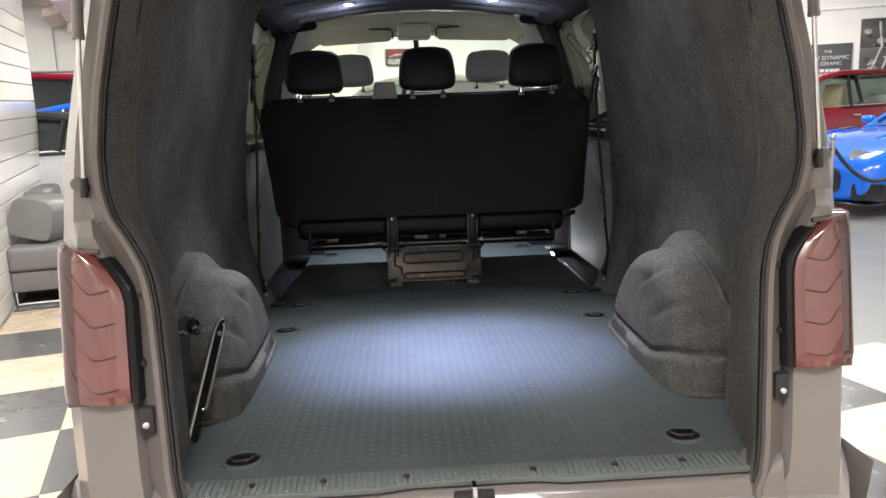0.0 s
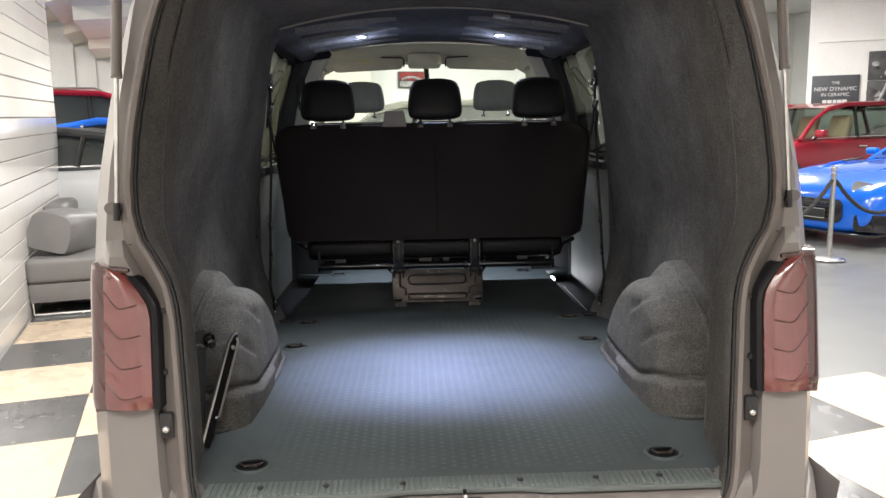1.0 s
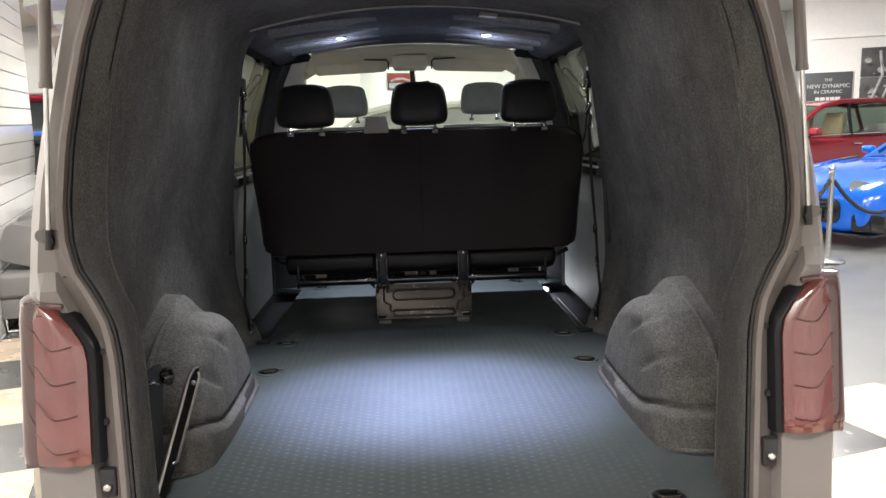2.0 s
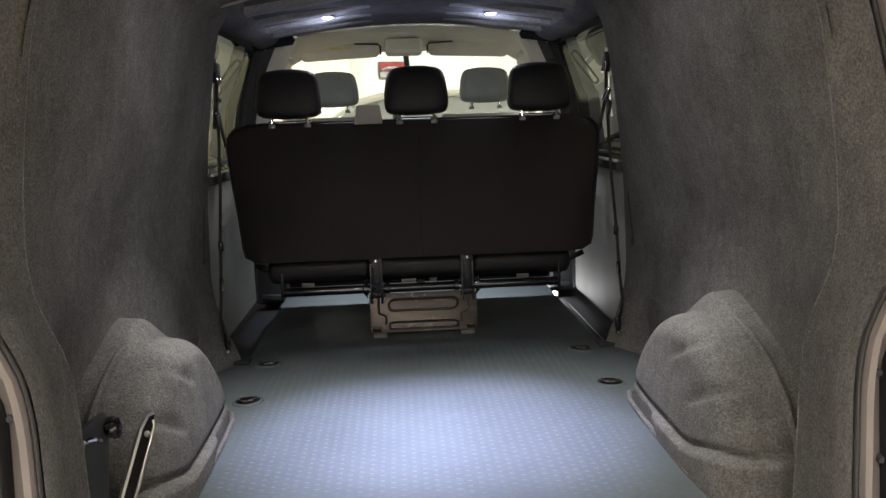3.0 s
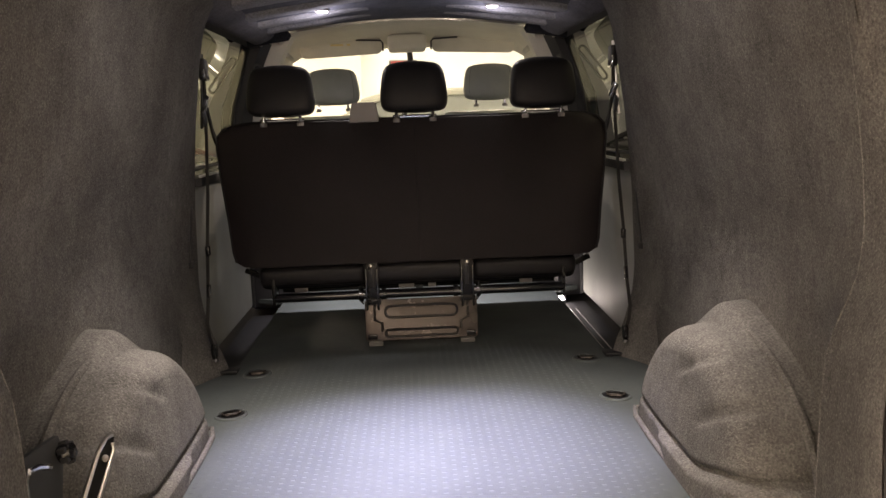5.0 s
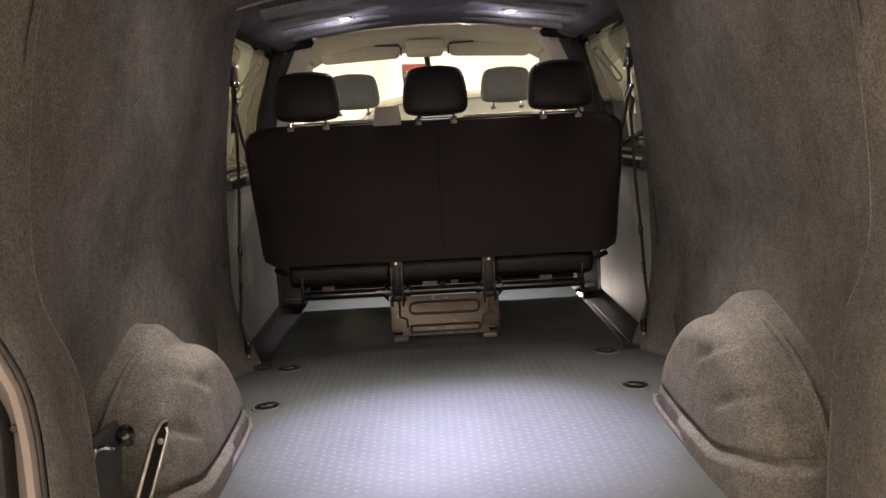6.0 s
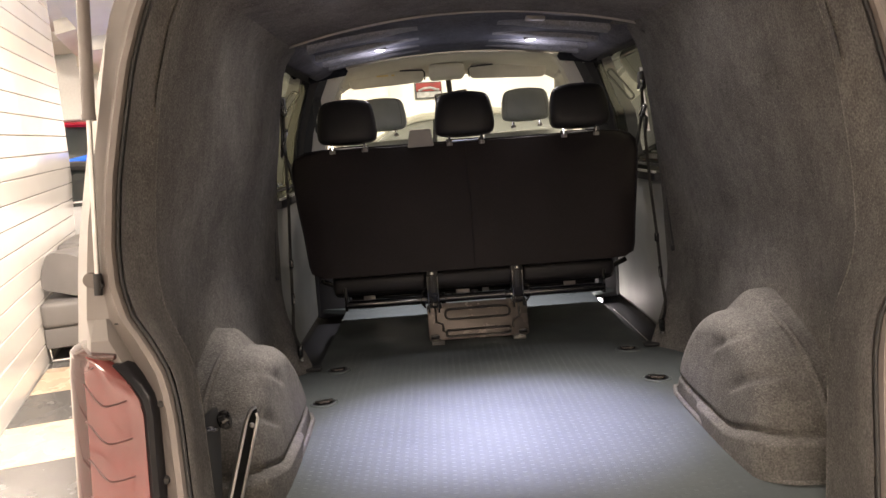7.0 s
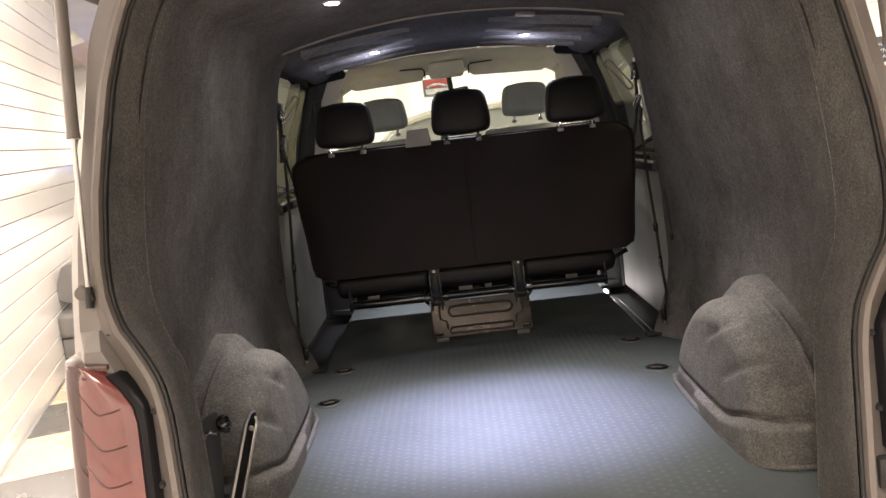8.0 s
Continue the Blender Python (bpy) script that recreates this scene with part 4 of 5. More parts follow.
for x in (-0.180, 0.183):
    leg = box("bench_leg", (x, 3.602, 0.79), (0.052, 0.05, 0.19), M["black_metal"], bench, 0.006, "black steel bench leg")
    box("leg_lower", (x, 3.632, 0.635), (0.046, 0.07, 0.15), M["black_metal"], leg, 0.006)
    box("leg_slot", (x, 3.576, 0.815), (0.014, 0.006, 0.075), M["black_plastic"], leg, 0.002)
    for dx in (-0.021, 0.021):
        box("leg_flange", (x + dx, 3.570, 0.775), (0.007, 0.026, 0.16), M["black_gloss"], leg, 0.003)
    for sx in (-1, 1):
        rows = [[(x + sx * (0.034 + dx), 3.60 + q * math.cos(a), 0.748 + q * math.sin(a)) for a in levels(0, 2 * math.pi, 14)[:-1]] for dx, q in ((0.0, 0.026), (0.016, 0.026), (0.019, 0.021))]
        solid("collar", *loft(rows, True, True), M["black_gloss"], leg, True)
    lathe("leg_bolt", [(0.0, 0.010), (0.007, 0.009), (0.009, 0.0)], M["steel"], leg, (x, 3.572, 0.862), 10)
    lathe("pivot_bolt", [(0.0, 0.008), (0.009, 0.007), (0.011, 0.0)], M["steel"], leg, (x - 0.024, 3.59, 0.745), 10)
    box("latch_foot", (x * 0.96, 3.553, FLOOR + 0.010), (0.055, 0.05, 0.018), M["dull_plastic"], leg, 0.005, "grey floor latch")
    tube("hoop", [(x + (0.036 if x > 0 else -0.036), 3.585, 0.715), (x + (0.052 if x > 0 else -0.052), 3.58, 0.74), (x + (0.046 if x > 0 else -0.046), 3.585, 0.785), (x + (0.034 if x > 0 else -0.034), 3.59, 0.79)], 0.0035, M["black_metal"], leg, 6)
tilt = Matrix.Translation((0.003, 3.560, 0.655)) @ Matrix.Rotation(radians(-14), 4, "X")
plate = part("latch_plate", moved(prism(rounded(0, 0, 0.430, 0.158, 0.012), 0.010, "y", 0.003), tilt), M["latch_metal"], bench, "stamped black steel latch plate", True)
for cz, h in ((0.030, 0.044), (-0.052, 0.026)):
    ring = [(a, -0.0015, c) for a, c in rounded(0.0, cz, 0.275, h, h / 2 - 0.001, 6)]
    tube("stamped_rim", [tilt @ Vector(p) for p in ring + ring[:1]], 0.0048, M["bezel"], plate, 6)
for sx in (-1, 1):
    tube("plate_lever", [tilt @ Vector(p) for p in ((sx * 0.178, -0.004, 0.06), (sx * 0.178, -0.006, 0.0), (sx * 0.150, -0.006, -0.012), (sx * 0.150, -0.006, -0.045))], 0.0045, M["black_metal"], plate, 6)
    box("plate_lug", tilt @ Vector((sx * 0.188, -0.004, -0.062)), (0.036, 0.014, 0.020), M["black_gloss"], plate, 0.004)
    box("plate_top", tilt @ Vector((sx * 0.180, -0.001, 0.072)), (0.060, 0.014, 0.022), M["black_metal"], plate, 0.004)
for x, w in ((-0.46, 0.05), (0.42, 0.05), (-0.05, 0.06), (0.05, 0.03)):
    box("spring_clip", (x, 3.66, 0.765), (w, 0.02, 0.018), M["grey_plastic"], bench, 0.004)
lathe("release_knob", [(0.0, 0.012), (0.014, 0.010), (0.016, 0.0), (0.0, -0.002)], M["black_plastic"], bench, (0.0, 3.62, 0.762), 12)


REST = [(0.0, 0.72, 0.42), (0.015, 0.83, 0.62), (0.05, 0.92, 0.82), (0.12, 0.975, 0.95), (0.24, 1.0, 1.0), (0.42, 0.985, 1.0), (0.60, 0.955, 0.95), (0.76, 0.915, 0.88), (0.86, 0.87, 0.78), (0.93, 0.80, 0.64), (0.975, 0.70, 0.45), (1.0, 0.54, 0.24)]


def headrest(owner, x, y, z, w, h, thick=0.10, mat="leather", rake=-8):
    """A padded headrest on two chrome posts; z is its lower edge."""
    m = Matrix.Translation((x, y, z)) @ Matrix.Rotation(radians(rake), 4, "X")

    def ring(k, kw, kt, a):
        ca, sa = math.cos(a), math.sin(a)
        px, py = math.copysign(abs(ca) ** 0.40, ca), math.copysign(abs(sa) ** 0.62, sa)
        crown = 0.007 * (1 - px * px) * smoothstep(k, 0.55, 1.0) - 0.006 * (1 - px * px) * (1 - smoothstep(k, 0.0, 0.3))
        dent = 0.002 * math.exp(-((abs(px) - 0.80) / 0.05) ** 2)
        return m @ Vector((px * kw * w / 2, py * (kt * thick / 2 - dent), h * k + crown - 0.006))

    rows = [[ring(k, kw, kt, 2 * math.pi * (j + 0.5) / 40) for j in range(40)] for k, kw, kt in REST]
    rest = solid("headrest", *loft(rows, True, True), M[mat], owner, True, "black leather headrest", 70)
    for sx in (-1, 1):
        tube("headrest_post", [m @ Vector((sx * w * 0.27, 0.0, -0.045)), m @ Vector((sx * w * 0.27, 0.0, 0.03))], 0.0062, M["chrome"], rest, 8, "chrome post")
        lathe("post_sleeve", [(0.013, -0.008), (0.014, 0.004), (0.008, 0.009), (0.0, 0.009)], M["grey_plastic"], rest, tuple(m @ Vector((sx * w * 0.27, 0.0, -0.040))), 10)
        ang = -math.acos(0.80 ** (1 / 0.40))
        pts = [ring(k, kw, kt, ang if sx > 0 else -math.pi - ang) + Vector((0, 0.0005, 0)) for k, kw, kt in REST[3:-1]]
        tube("headrest_seam", pts, 0.0013, M["stitch"], rest, 5)
    return rest


for x in (-0.503, 0.010, 0.513):
    headrest(bench, x, 3.745, 1.443, 0.262, 0.184)
    tube("post_plate", [(x - 0.085, 3.755, 1.418), (x + 0.085, 3.755, 1.418)], 0.006, M["chrome"], bench, 6, "bright headrest rail")
bm = prism([(-0.245, 1.40), (-0.129, 1.40), (-0.140, 1.476), (-0.232, 1.476)], 0.075, "y", 0.006)
part("belt_outlet", moved(bm, Matrix.Translation((0, 3.735, 0))), M["grey_plastic"], bench, "grey plastic centre belt outlet", True)

# ---- front seats ----
for x in (-0.42, 0.435):
    seat = thing("front_seat", "black leather front seat with its headrest, coloured pale as if lit", "seat", (x, 5.05, 0.70), group="front seats")
    bm = add_box(bmesh.new(), (0, 0.02, 0.42), (0.52, 0.14, 0.64), 0.05, Matrix.Rotation(radians(-12), 4, "X"), 4)
    part("backrest", bm, M["leather_front_lit"], seat, "black leather backrest, coloured pale as if lit", True)
    part("seat_cushion", add_box(bmesh.new(), (0, 0.28, 0.06), (0.52, 0.52, 0.16), 0.05, None, 4), M["leather"], seat, "", True)
    box("seat_base", (0, 0.22, -0.11), (0.66, 0.56, 0.24), M["black_plastic"], seat, 0.02)
    headrest(seat, 0.0, -0.09, 0.808, 0.292, 0.182, 0.10, "leather_front_lit")
    if x < 0:
        part("centre_backrest", add_box(bmesh.new(), (0.42, 0.02, 0.40), (0.30, 0.12, 0.60), 0.05, Matrix.Rotation(radians(-12), 4, "X"), 4), M["leather_front_lit"], seat, "black leather middle backrest, coloured pale as if lit", True)
        box("centre_base", (0.42, 0.22, -0.05), (0.36, 0.5, 0.34), M["black_plastic"], seat, 0.02)

# ---- cab ----
rows = []
for k in levels(0, 1, 16):
    y = 4.395 + 1.165 * k
    drop = -0.055 * smoothstep(y, 4.42, 4.95) + 0.05 * smoothstep(y, 5.1, 5.56)
    rows.append([(x, y + 0.35 * (1 - k) * smoothstep(abs(x), 0.56, 0.66), front_z(x) - 0.010 - drop - 0.12 * max(0.0, (abs(x) - 0.62) / 0.2) ** 2) for x in levels(-0.82, 0.82, 30)])
solid("cab_headlining", *loft(rows), M["headliner"], van, True, "beige cab roof lining", 60)
box("header_rail", (0, 5.57, 1.865), (1.46, 0.06, 0.05), M["headliner"], van, 0.02)
for s, x0, x1 in ((-1, -0.635, -0.155), (1, 0.140, 0.632)):
    visor = part("sun_visor", moved(prism(rounded(0, 0, abs(x1 - x0), 0.100, 0.035), 0.022, "y", 0.007), Matrix.Translation(((x0 + x1) / 2, 5.36, 1.830)) @ Matrix.Rotation(radians(20), 4, "X") @ Matrix.Rotation(radians(2.5 * s), 4, "Y")), M["visor"], van, "beige folded sun visor", True)
    inner = x1 if s < 0 else x0
    tube("visor_rod", [(inner - s * 0.006, 5.340, 1.805), (inner - s * 0.006, 5.336, 1.852), (inner + s * 0.006, 5.336, 1.866), (inner + s * 0.15, 5.338, 1.872)], 0.0055, M["black_plastic"], visor, 6, "black visor rod")
    if s < 0:
        for k, (dx, w) in enumerate(((0.0, 0.03), (0.035, 0.05), (0.09, 0.02))):
            box("warning_bar", (-0.44 + dx, 5.349, 1.848), (w, 0.003, 0.010), M["visor_print"], visor, 0.0, "small printed bar", Matrix.Rotation(radians(20), 4, "X"))
box("roof_console", (-0.008, 5.36, 1.846), (0.225, 0.22, 0.09), M["headliner"], van, 0.03, "beige roof console", segments=4)
mirror = box("rear_view_mirror", (0.02, 5.60, 1.702), (0.225, 0.03, 0.065), M["black_plastic"], van, 0.014, "black rear-view mirror", Matrix.Rotation(radians(-6), 4, "Y"), 3)
box("mirror_face", (0.02, 5.583, 1.702), (0.205, 0.004, 0.050), M["chrome"], mirror, 0.002, "silvered mirror face", Matrix.Rotation(radians(-6), 4, "Y"))
tube("mirror_stem", [(0.015, 5.61, 1.715), (0.005, 5.60, 1.85)], 0.018, M["black_plastic"], mirror, 8)
pane = solid("windscreen", [(-0.76, 5.58, 1.865), (0.76, 5.58, 1.865), (0.84, 6.36, 1.20), (-0.84, 6.36, 1.20)], [(0, 1, 2, 3)], M["glass_clear"], van, False, "clear windscreen")
pane.visible_shadow = False
bm = prism([(5.62, 0.75), (5.62, 1.10), (5.72, 1.17), (6.36, 1.19), (6.36, 0.75)], 1.64, "x", 0.03)
part("dashboard", moved(bm, Matrix.Translation((-0.82, 0, 0))), M["black_plastic"], van, "black dashboard", True)
tube("steering_wheel", [(0.435 + 0.185 * math.cos(a), 5.50 + 0.05 * math.sin(a), 1.12 + 0.17 * math.sin(a)) for a in levels(0, 2 * math.pi, 24)], 0.014, M["black_plastic"], van, 8, "black steering wheel")
rows = [[(x * (1 - 0.05 * k), 6.30 + 0.32 * k - 0.10 * (x / 0.9) ** 4, 1.19 - 0.16 * k - 0.04 * (x / 0.9) ** 2) for x in levels(-0.9, 0.9, 12)] for k in (0, 0.4, 0.8, 1.0)] + [[(x * 0.95, 6.64 - 0.12 * (x / 0.9) ** 4, z) for x in levels(-0.9, 0.9, 12)] for z in (0.9, 0.6, 0.3)]
solid("nose", *loft(rows), M["paint"], van, True, "grey painted nose", 40)
box("cab_floor", (0, 5.4, 0.47), (1.64, 1.4, 0.04), M["black_plastic"], van, 0.0)
for sx, y in ((-1, 2.445), (1, 2.445), (-1, 5.5), (1, 5.5)):
    rows = [[(sx * x, y + r * math.cos(a), 0.335 + r * math.sin(a)) for a in (2 * math.pi * k / 32 for k in range(32))] for x, r in ((0.72, 0.18), (0.72, 0.30), (0.75, 0.335), (0.89, 0.335), (0.92, 0.30), (0.92, 0.21), (0.90, 0.20))]
    tyre = solid("wheel", *loft(rows, True), M["seal"], van, True, "black road wheel", 40)

# ---- showroom: shell ----
M["tile_pale"] = material("cream_tile", (0.53, 0.43, 0.325), rough=0.28, vary=0.05, scale=3.0, fine=0.03, fine_scale=60.0, rough_vary=0.08, random_vary=0.03, spec=0.5)
M["tile_dark"] = material("charcoal_tile", (0.085, 0.085, 0.085), rough=0.22, vary=0.1, scale=4.0, fine=0.05, fine_scale=80.0, rough_vary=0.08, random_vary=0.08, spec=0.5)
M["resin"] = material("grey_resin_floor", (0.155, 0.158, 0.155), rough=0.32, vary=0.04, scale=1.2, fine=0.04, fine_scale=60.0, rough_vary=0.03)
M["slat"] = material("white_gloss_slat", (0.80, 0.78, 0.75), rough=0.16, vary=0.03, scale=2.0, coat=0.4, random_vary=0.03)
M["slat_gap"] = material("slat_groove", (0.20, 0.195, 0.19), rough=0.7, vary=0.1)
M["white_wall"] = material("white_wall", (0.78, 0.79, 0.76), rough=0.7, vary=0.05, scale=1.0, fine=0.03, fine_scale=30.0, bump=0.05)
M["cream_wall"] = material("cream_wall", (0.66, 0.64, 0.55), rough=0.75, vary=0.06, scale=1.0)
M["roof_sheet"] = material("beige_roof_sheet", (0.62, 0.59, 0.50), rough=0.6, vary=0.08, scale=1.5)
M["sofa"] = material("grey_leatherette", (0.155, 0.150, 0.148), rough=0.45, vary=0.08, scale=5.0, bump=0.2, bump_scale=220.0)
M["sign"] = material("charcoal_sign", (0.055, 0.06, 0.068), rough=0.5, vary=0.08)
M["sign_ink"] = material("pale_lettering", (0.62, 0.63, 0.63), rough=0.6, vary=0.0)
M["poster_dark"] = material("poster_black", (0.045, 0.045, 0.045), rough=0.35, vary=0.5, scale=6.0)
M["poster_grey"] = material("poster_grey", (0.33, 0.33, 0.33), rough=0.35, vary=0.4, scale=9.0)
M["poster_red"] = material("poster_red", (0.22, 0.014, 0.013), rough=0.35, vary=0.3, scale=6.0)
M["panel_glow"] = material("light_panel", (1, 1, 1), rough=0.5, vary=0.0, emit=(1.0, 0.94, 0.86, PANEL_E))
M["rope"] = material("black_rope", (0.025, 0.025, 0.027), rough=0.8, vary=0.3, scale=60.0, bump=0.6, bump_scale=120.0)

tagged(solid("floor", [uv(-30, -20, -0.012), uv(30, -20, -0.012), uv(30, 40, -0.012), uv(-30, 40, -0.012)], [(0, 1, 2, 3)], M["resin"], None, False, "polished grey resin showroom floor"), category="floor", kind="structure")
TU, TV, U0, V0 = 0.589, 0.63, -0.615, 3.165
tiles = tagged(solid("floor_tiled", *loft([[uv(-1.24, -4.15, -0.008), uv(3.508, -4.15, -0.008)], [uv(-1.24, 3.165, -0.008), uv(3.508, 3.165, -0.008)]]), M["tile_dark"], None, False, "glossy chequered tile floor in cream and charcoal"), category="floor", kind="structure")

# slatted wall beside the van, running past the camera, and one behind it
def slat_wall(name, p0, p1, label, height=3.05, slope=0.0):
    """Glossy boards lie on the side to the left of the way from p0 to p1."""
    a, b = Vector(p0), Vector(p1)
    d = (b - a).normalized()
    n = Vector((-d.y, d.x, 0))
    L = (b - a).length
    ang = math.atan2(d.y, d.x)
    wall = box(name, (a + b) / 2 - n * 0.06 + Vector((0, 0, height / 2)), (L, 0.10, height), M["slat_gap"], None, 0.0, label, Matrix.Rotation(ang, 4, "Z"))
    tagged(wall, label, "wall", "", "structure")
    me = None
    for k in range(-1 if slope else 1, 22 if slope else 21):
        if me is None:
            bm = prism([(-0.010, 0.002), (0.010, 0.002), (0.016, 0.006), (0.016, 0.144), (0.010, 0.148), (-0.010, 0.148)], L, "x")
            ob = part("board", moved(bm, Matrix.Translation((-L / 2, 0, 0))), M["slat"], wall)
            me = ob.data
        else:
            ob = new("board", me)
            ob.parent = wall
        ob.matrix_basis = Matrix.Translation(a.lerp(b, 0.5) + n * 0.004 + Vector((0, 0, -0.086 + 0.152 * k))) @ Matrix.Rotation(ang, 4, "Z") @ Matrix.Rotation(slope, 4, "Y")
    return wall


slat_wall("wall_slatted", uv(-1.24, 8.8), uv(-1.24, -4.2), "white gloss slatted wall beside the van", slope=0.020)
slat_wall("wall_back", uv(-1.24, -4.2), uv(16.0, -4.2), "white gloss slatted wall behind the camera")


def room_box(name, u0, u1, v0, v1, z0, z1, mat, label, category="wall"):
    ob = box(name, uv((u0 + u1) / 2, (v0 + v1) / 2, (z0 + z1) / 2), (u1 - u0, v1 - v0, z1 - z0), mat, None, 0.0, label, ROOM)
    return tagged(ob, label, category, "", "structure")


room_box("wall_north", -9.0, 16.2, 17.0, 17.2, 0, CEIL, M["white_wall"], "plain white showroom wall")
room_box("wall_east", 16.0, 16.2, -4.2, 17.0, 0, CEIL, M["white_wall"], "plain white showroom wall")
room_box("wall_west", -9.2, -9.0, 8.9, 17.2, 0, CEIL, M["white_wall"], "plain white showroom wall")
room_box("wall_west_return", -9.0, -1.36, 8.7, 8.86, 0, CEIL, M["white_wall"], "plain white wall behind the slats")
room_box("ceiling", -9.2, 16.2, -4.4, 17.2, CEIL, CEIL + 0.1, M["white_wall"], "plain pale showroom ceiling", "ceiling")
room_box("wall_upper", -1.36, -1.26, -4.2, 8.8, 3.05, CEIL, M["white_wall"], "plain white wall over the slats")
room_box("wall_south", -1.36, 16.2, -4.5, -4.3, 3.0, CEIL, M["white_wall"], "plain white wall over the slats")
# the wall that carries the sign runs askew
SIGN = Matrix.Translation((8.70, 16.76, 0)) @ Matrix.Rotation(radians(-25), 4, "Z")
tagged(box("wall_askew", SIGN @ Vector((3.0, 0.12, CEIL / 2)), (6.2, 0.2, CEIL), M["white_wall"], None, 0.0, "", SIGN.to_3x3().to_4x4()), "white far wall carrying a sign", "wall", "", "structure")
tagged(box("trim_ledge", SIGN @ Vector((3.1, 0.0, 3.12)), (6.0, 0.06, 0.03), M["white_wall"], None, 0.004, "", SIGN.to_3x3().to_4x4()), "thin white wall ledge", "trim", "", "structure")
# housings for the added ceiling lamps, all above the view
for pu, pv, k in PANELS:
    p = box("ceiling_light", uv(pu, pv, CEIL - 0.04), (1.66, 0.62, 0.06), M["white_wall"], None, 0.005, "", ROOM)
    tagged(p, "flat white ceiling light panel, lit, added out of view", "ceiling light", "ceiling light panels")
    box("diffuser", uv(pu, pv, CEIL - 0.074), (1.58, 0.54, 0.008), M["panel_glow"], p, 0.0, "glowing diffuser", ROOM)

# beige roof sheets and stepped white partitions over the far left bay
for u0, u1, z0, z1 in ((-3.0, -1.77, 3.39, 3.62), (-1.77, -1.40, 3.05, 3.40), (-1.40, -0.2, 2.81, 3.06)):
    rows = []
    for f in (0.0, 1.0):
        u, up = u0 + (u1 - u0) * f, 0.10 * f
        rows.append([uv(u, v, z + z0 - 3.39 + up) for v, z in ((16.28, 3.39), (15.0, 3.44), (15.0, 3.60), (13.0, 3.66), (13.0, 3.86), (9.0, 3.96), (9.0, 4.02), (16.28, 4.0))])
    tagged(solid("roof_sheet", *loft(rows, True, True), M["roof_sheet"], None, False), "stepped beige roof sheet over the far bay", "roof sheet", "roof sheets", "structure")
room_box("partition_tall", -3.6, -1.79, 16.3, 16.5, 0, 3.37, M["white_wall"], "tall white partition panel")
room_box("partition_middle", -1.785, -1.42, 16.36, 16.55, 0, 3.03, M["white_wall"], "white partition panel of middle height")
room_box("partition_low", -1.415, 0.2, 16.42, 16.6, 0, 2.79, M["white_wall"], "lower white partition panel")


# ---- showroom: loose things ----
def sofa(u, v):
    s = thing("sofa", "low grey leatherette sofa on bright steel feet by the wall", "sofa", uv(u, v), TH)
    box("base", (0.44, 0.95, 0.185), (0.86, 1.88, 0.15), M["sofa"], s, 0.012)
    box("seat_cushion", (0.45, 0.95, 0.355), (0.90, 1.92, 0.19), M["sofa"], s, 0.045, "grey padded seat", segments=4)
    box("back_cushion", (0.10, 1.42, 0.60), (0.20, 0.92, 0.36), M["sofa"], s, 0.07, "grey padded back", segments=4)
    for y in (0.04, 1.86):
        tube("steel_foot", [(0.03, y, 0.105), (0.03, y, 0.012), (0.85, y, 0.012), (0.85, y, 0.105)], 0.012, M["chrome"], s, 6, "bright steel foot")
    rows = []
    for k in levels(0, 1, 14):
        e = 1 - 0.11 * abs(2 * k - 1) ** 6
        row = []
        for j in range(24):
            a = 2 * math.pi * j / 24
            sx, sz = math.copysign(abs(math.cos(a)) ** 0.40, math.cos(a)), math.copysign(abs(math.sin(a)) ** 0.42, math.sin(a))
            wob = 1 + 0.02 * math.sin(5 * a + 7 * k) + 0.012 * math.sin(13 * a) * abs(2 * k - 1) ** 6
            row.append((0.185 * e * sx * wob * (1 - 0.12 * max(0.0, sz)), 0.66 * (k - 0.5), 0.165 * e * sz * wob))
        rows.append(row)
    b = solid("bolster", *loft(rows, True, True), M["sofa"], s, True, "plump grey leatherette bolster", 60)
    b.matrix_basis = Matrix.Translation((0.27, 0.44, 0.612)) @ Matrix.Rotation(radians(14), 4, "Y") @ Matrix.Rotation(radians(-18), 4, "Z")
    return s


sofa(-1.225, 6.46)


def stanchion(u, v):
    p = thing("stanchion", "polished steel rope stanchion with a ball top", "stanchion", uv(u, v), TH, "rope stanchions")
    lathe("foot", [(0.0, 0.03), (0.03, 0.032), (0.06, 0.026), (0.15, 0.014), (0.16, 0.006), (0.16, 0.0)], M["steel"], p, (0, 0, 0), 32)
    lathe("post", [(0.024, 0.03), (0.024, 0.86), (0.030, 0.865), (0.030, 0.885), (0.018, 0.892), (0.0, 0.893)], M["steel"], p, (0, 0, 0), 20)
    lathe("ball", [(0.0, 0.968), (0.017, 0.962), (0.029, 0.945), (0.033, 0.928), (0.029, 0.911), (0.018, 0.895), (0.0, 0.89)], M["chrome"], p, (0, 0, 0), 20, "polished ball")
    return p


def to_uv(x, y):
    return x * CT + y * ST, -x * ST + y * CT


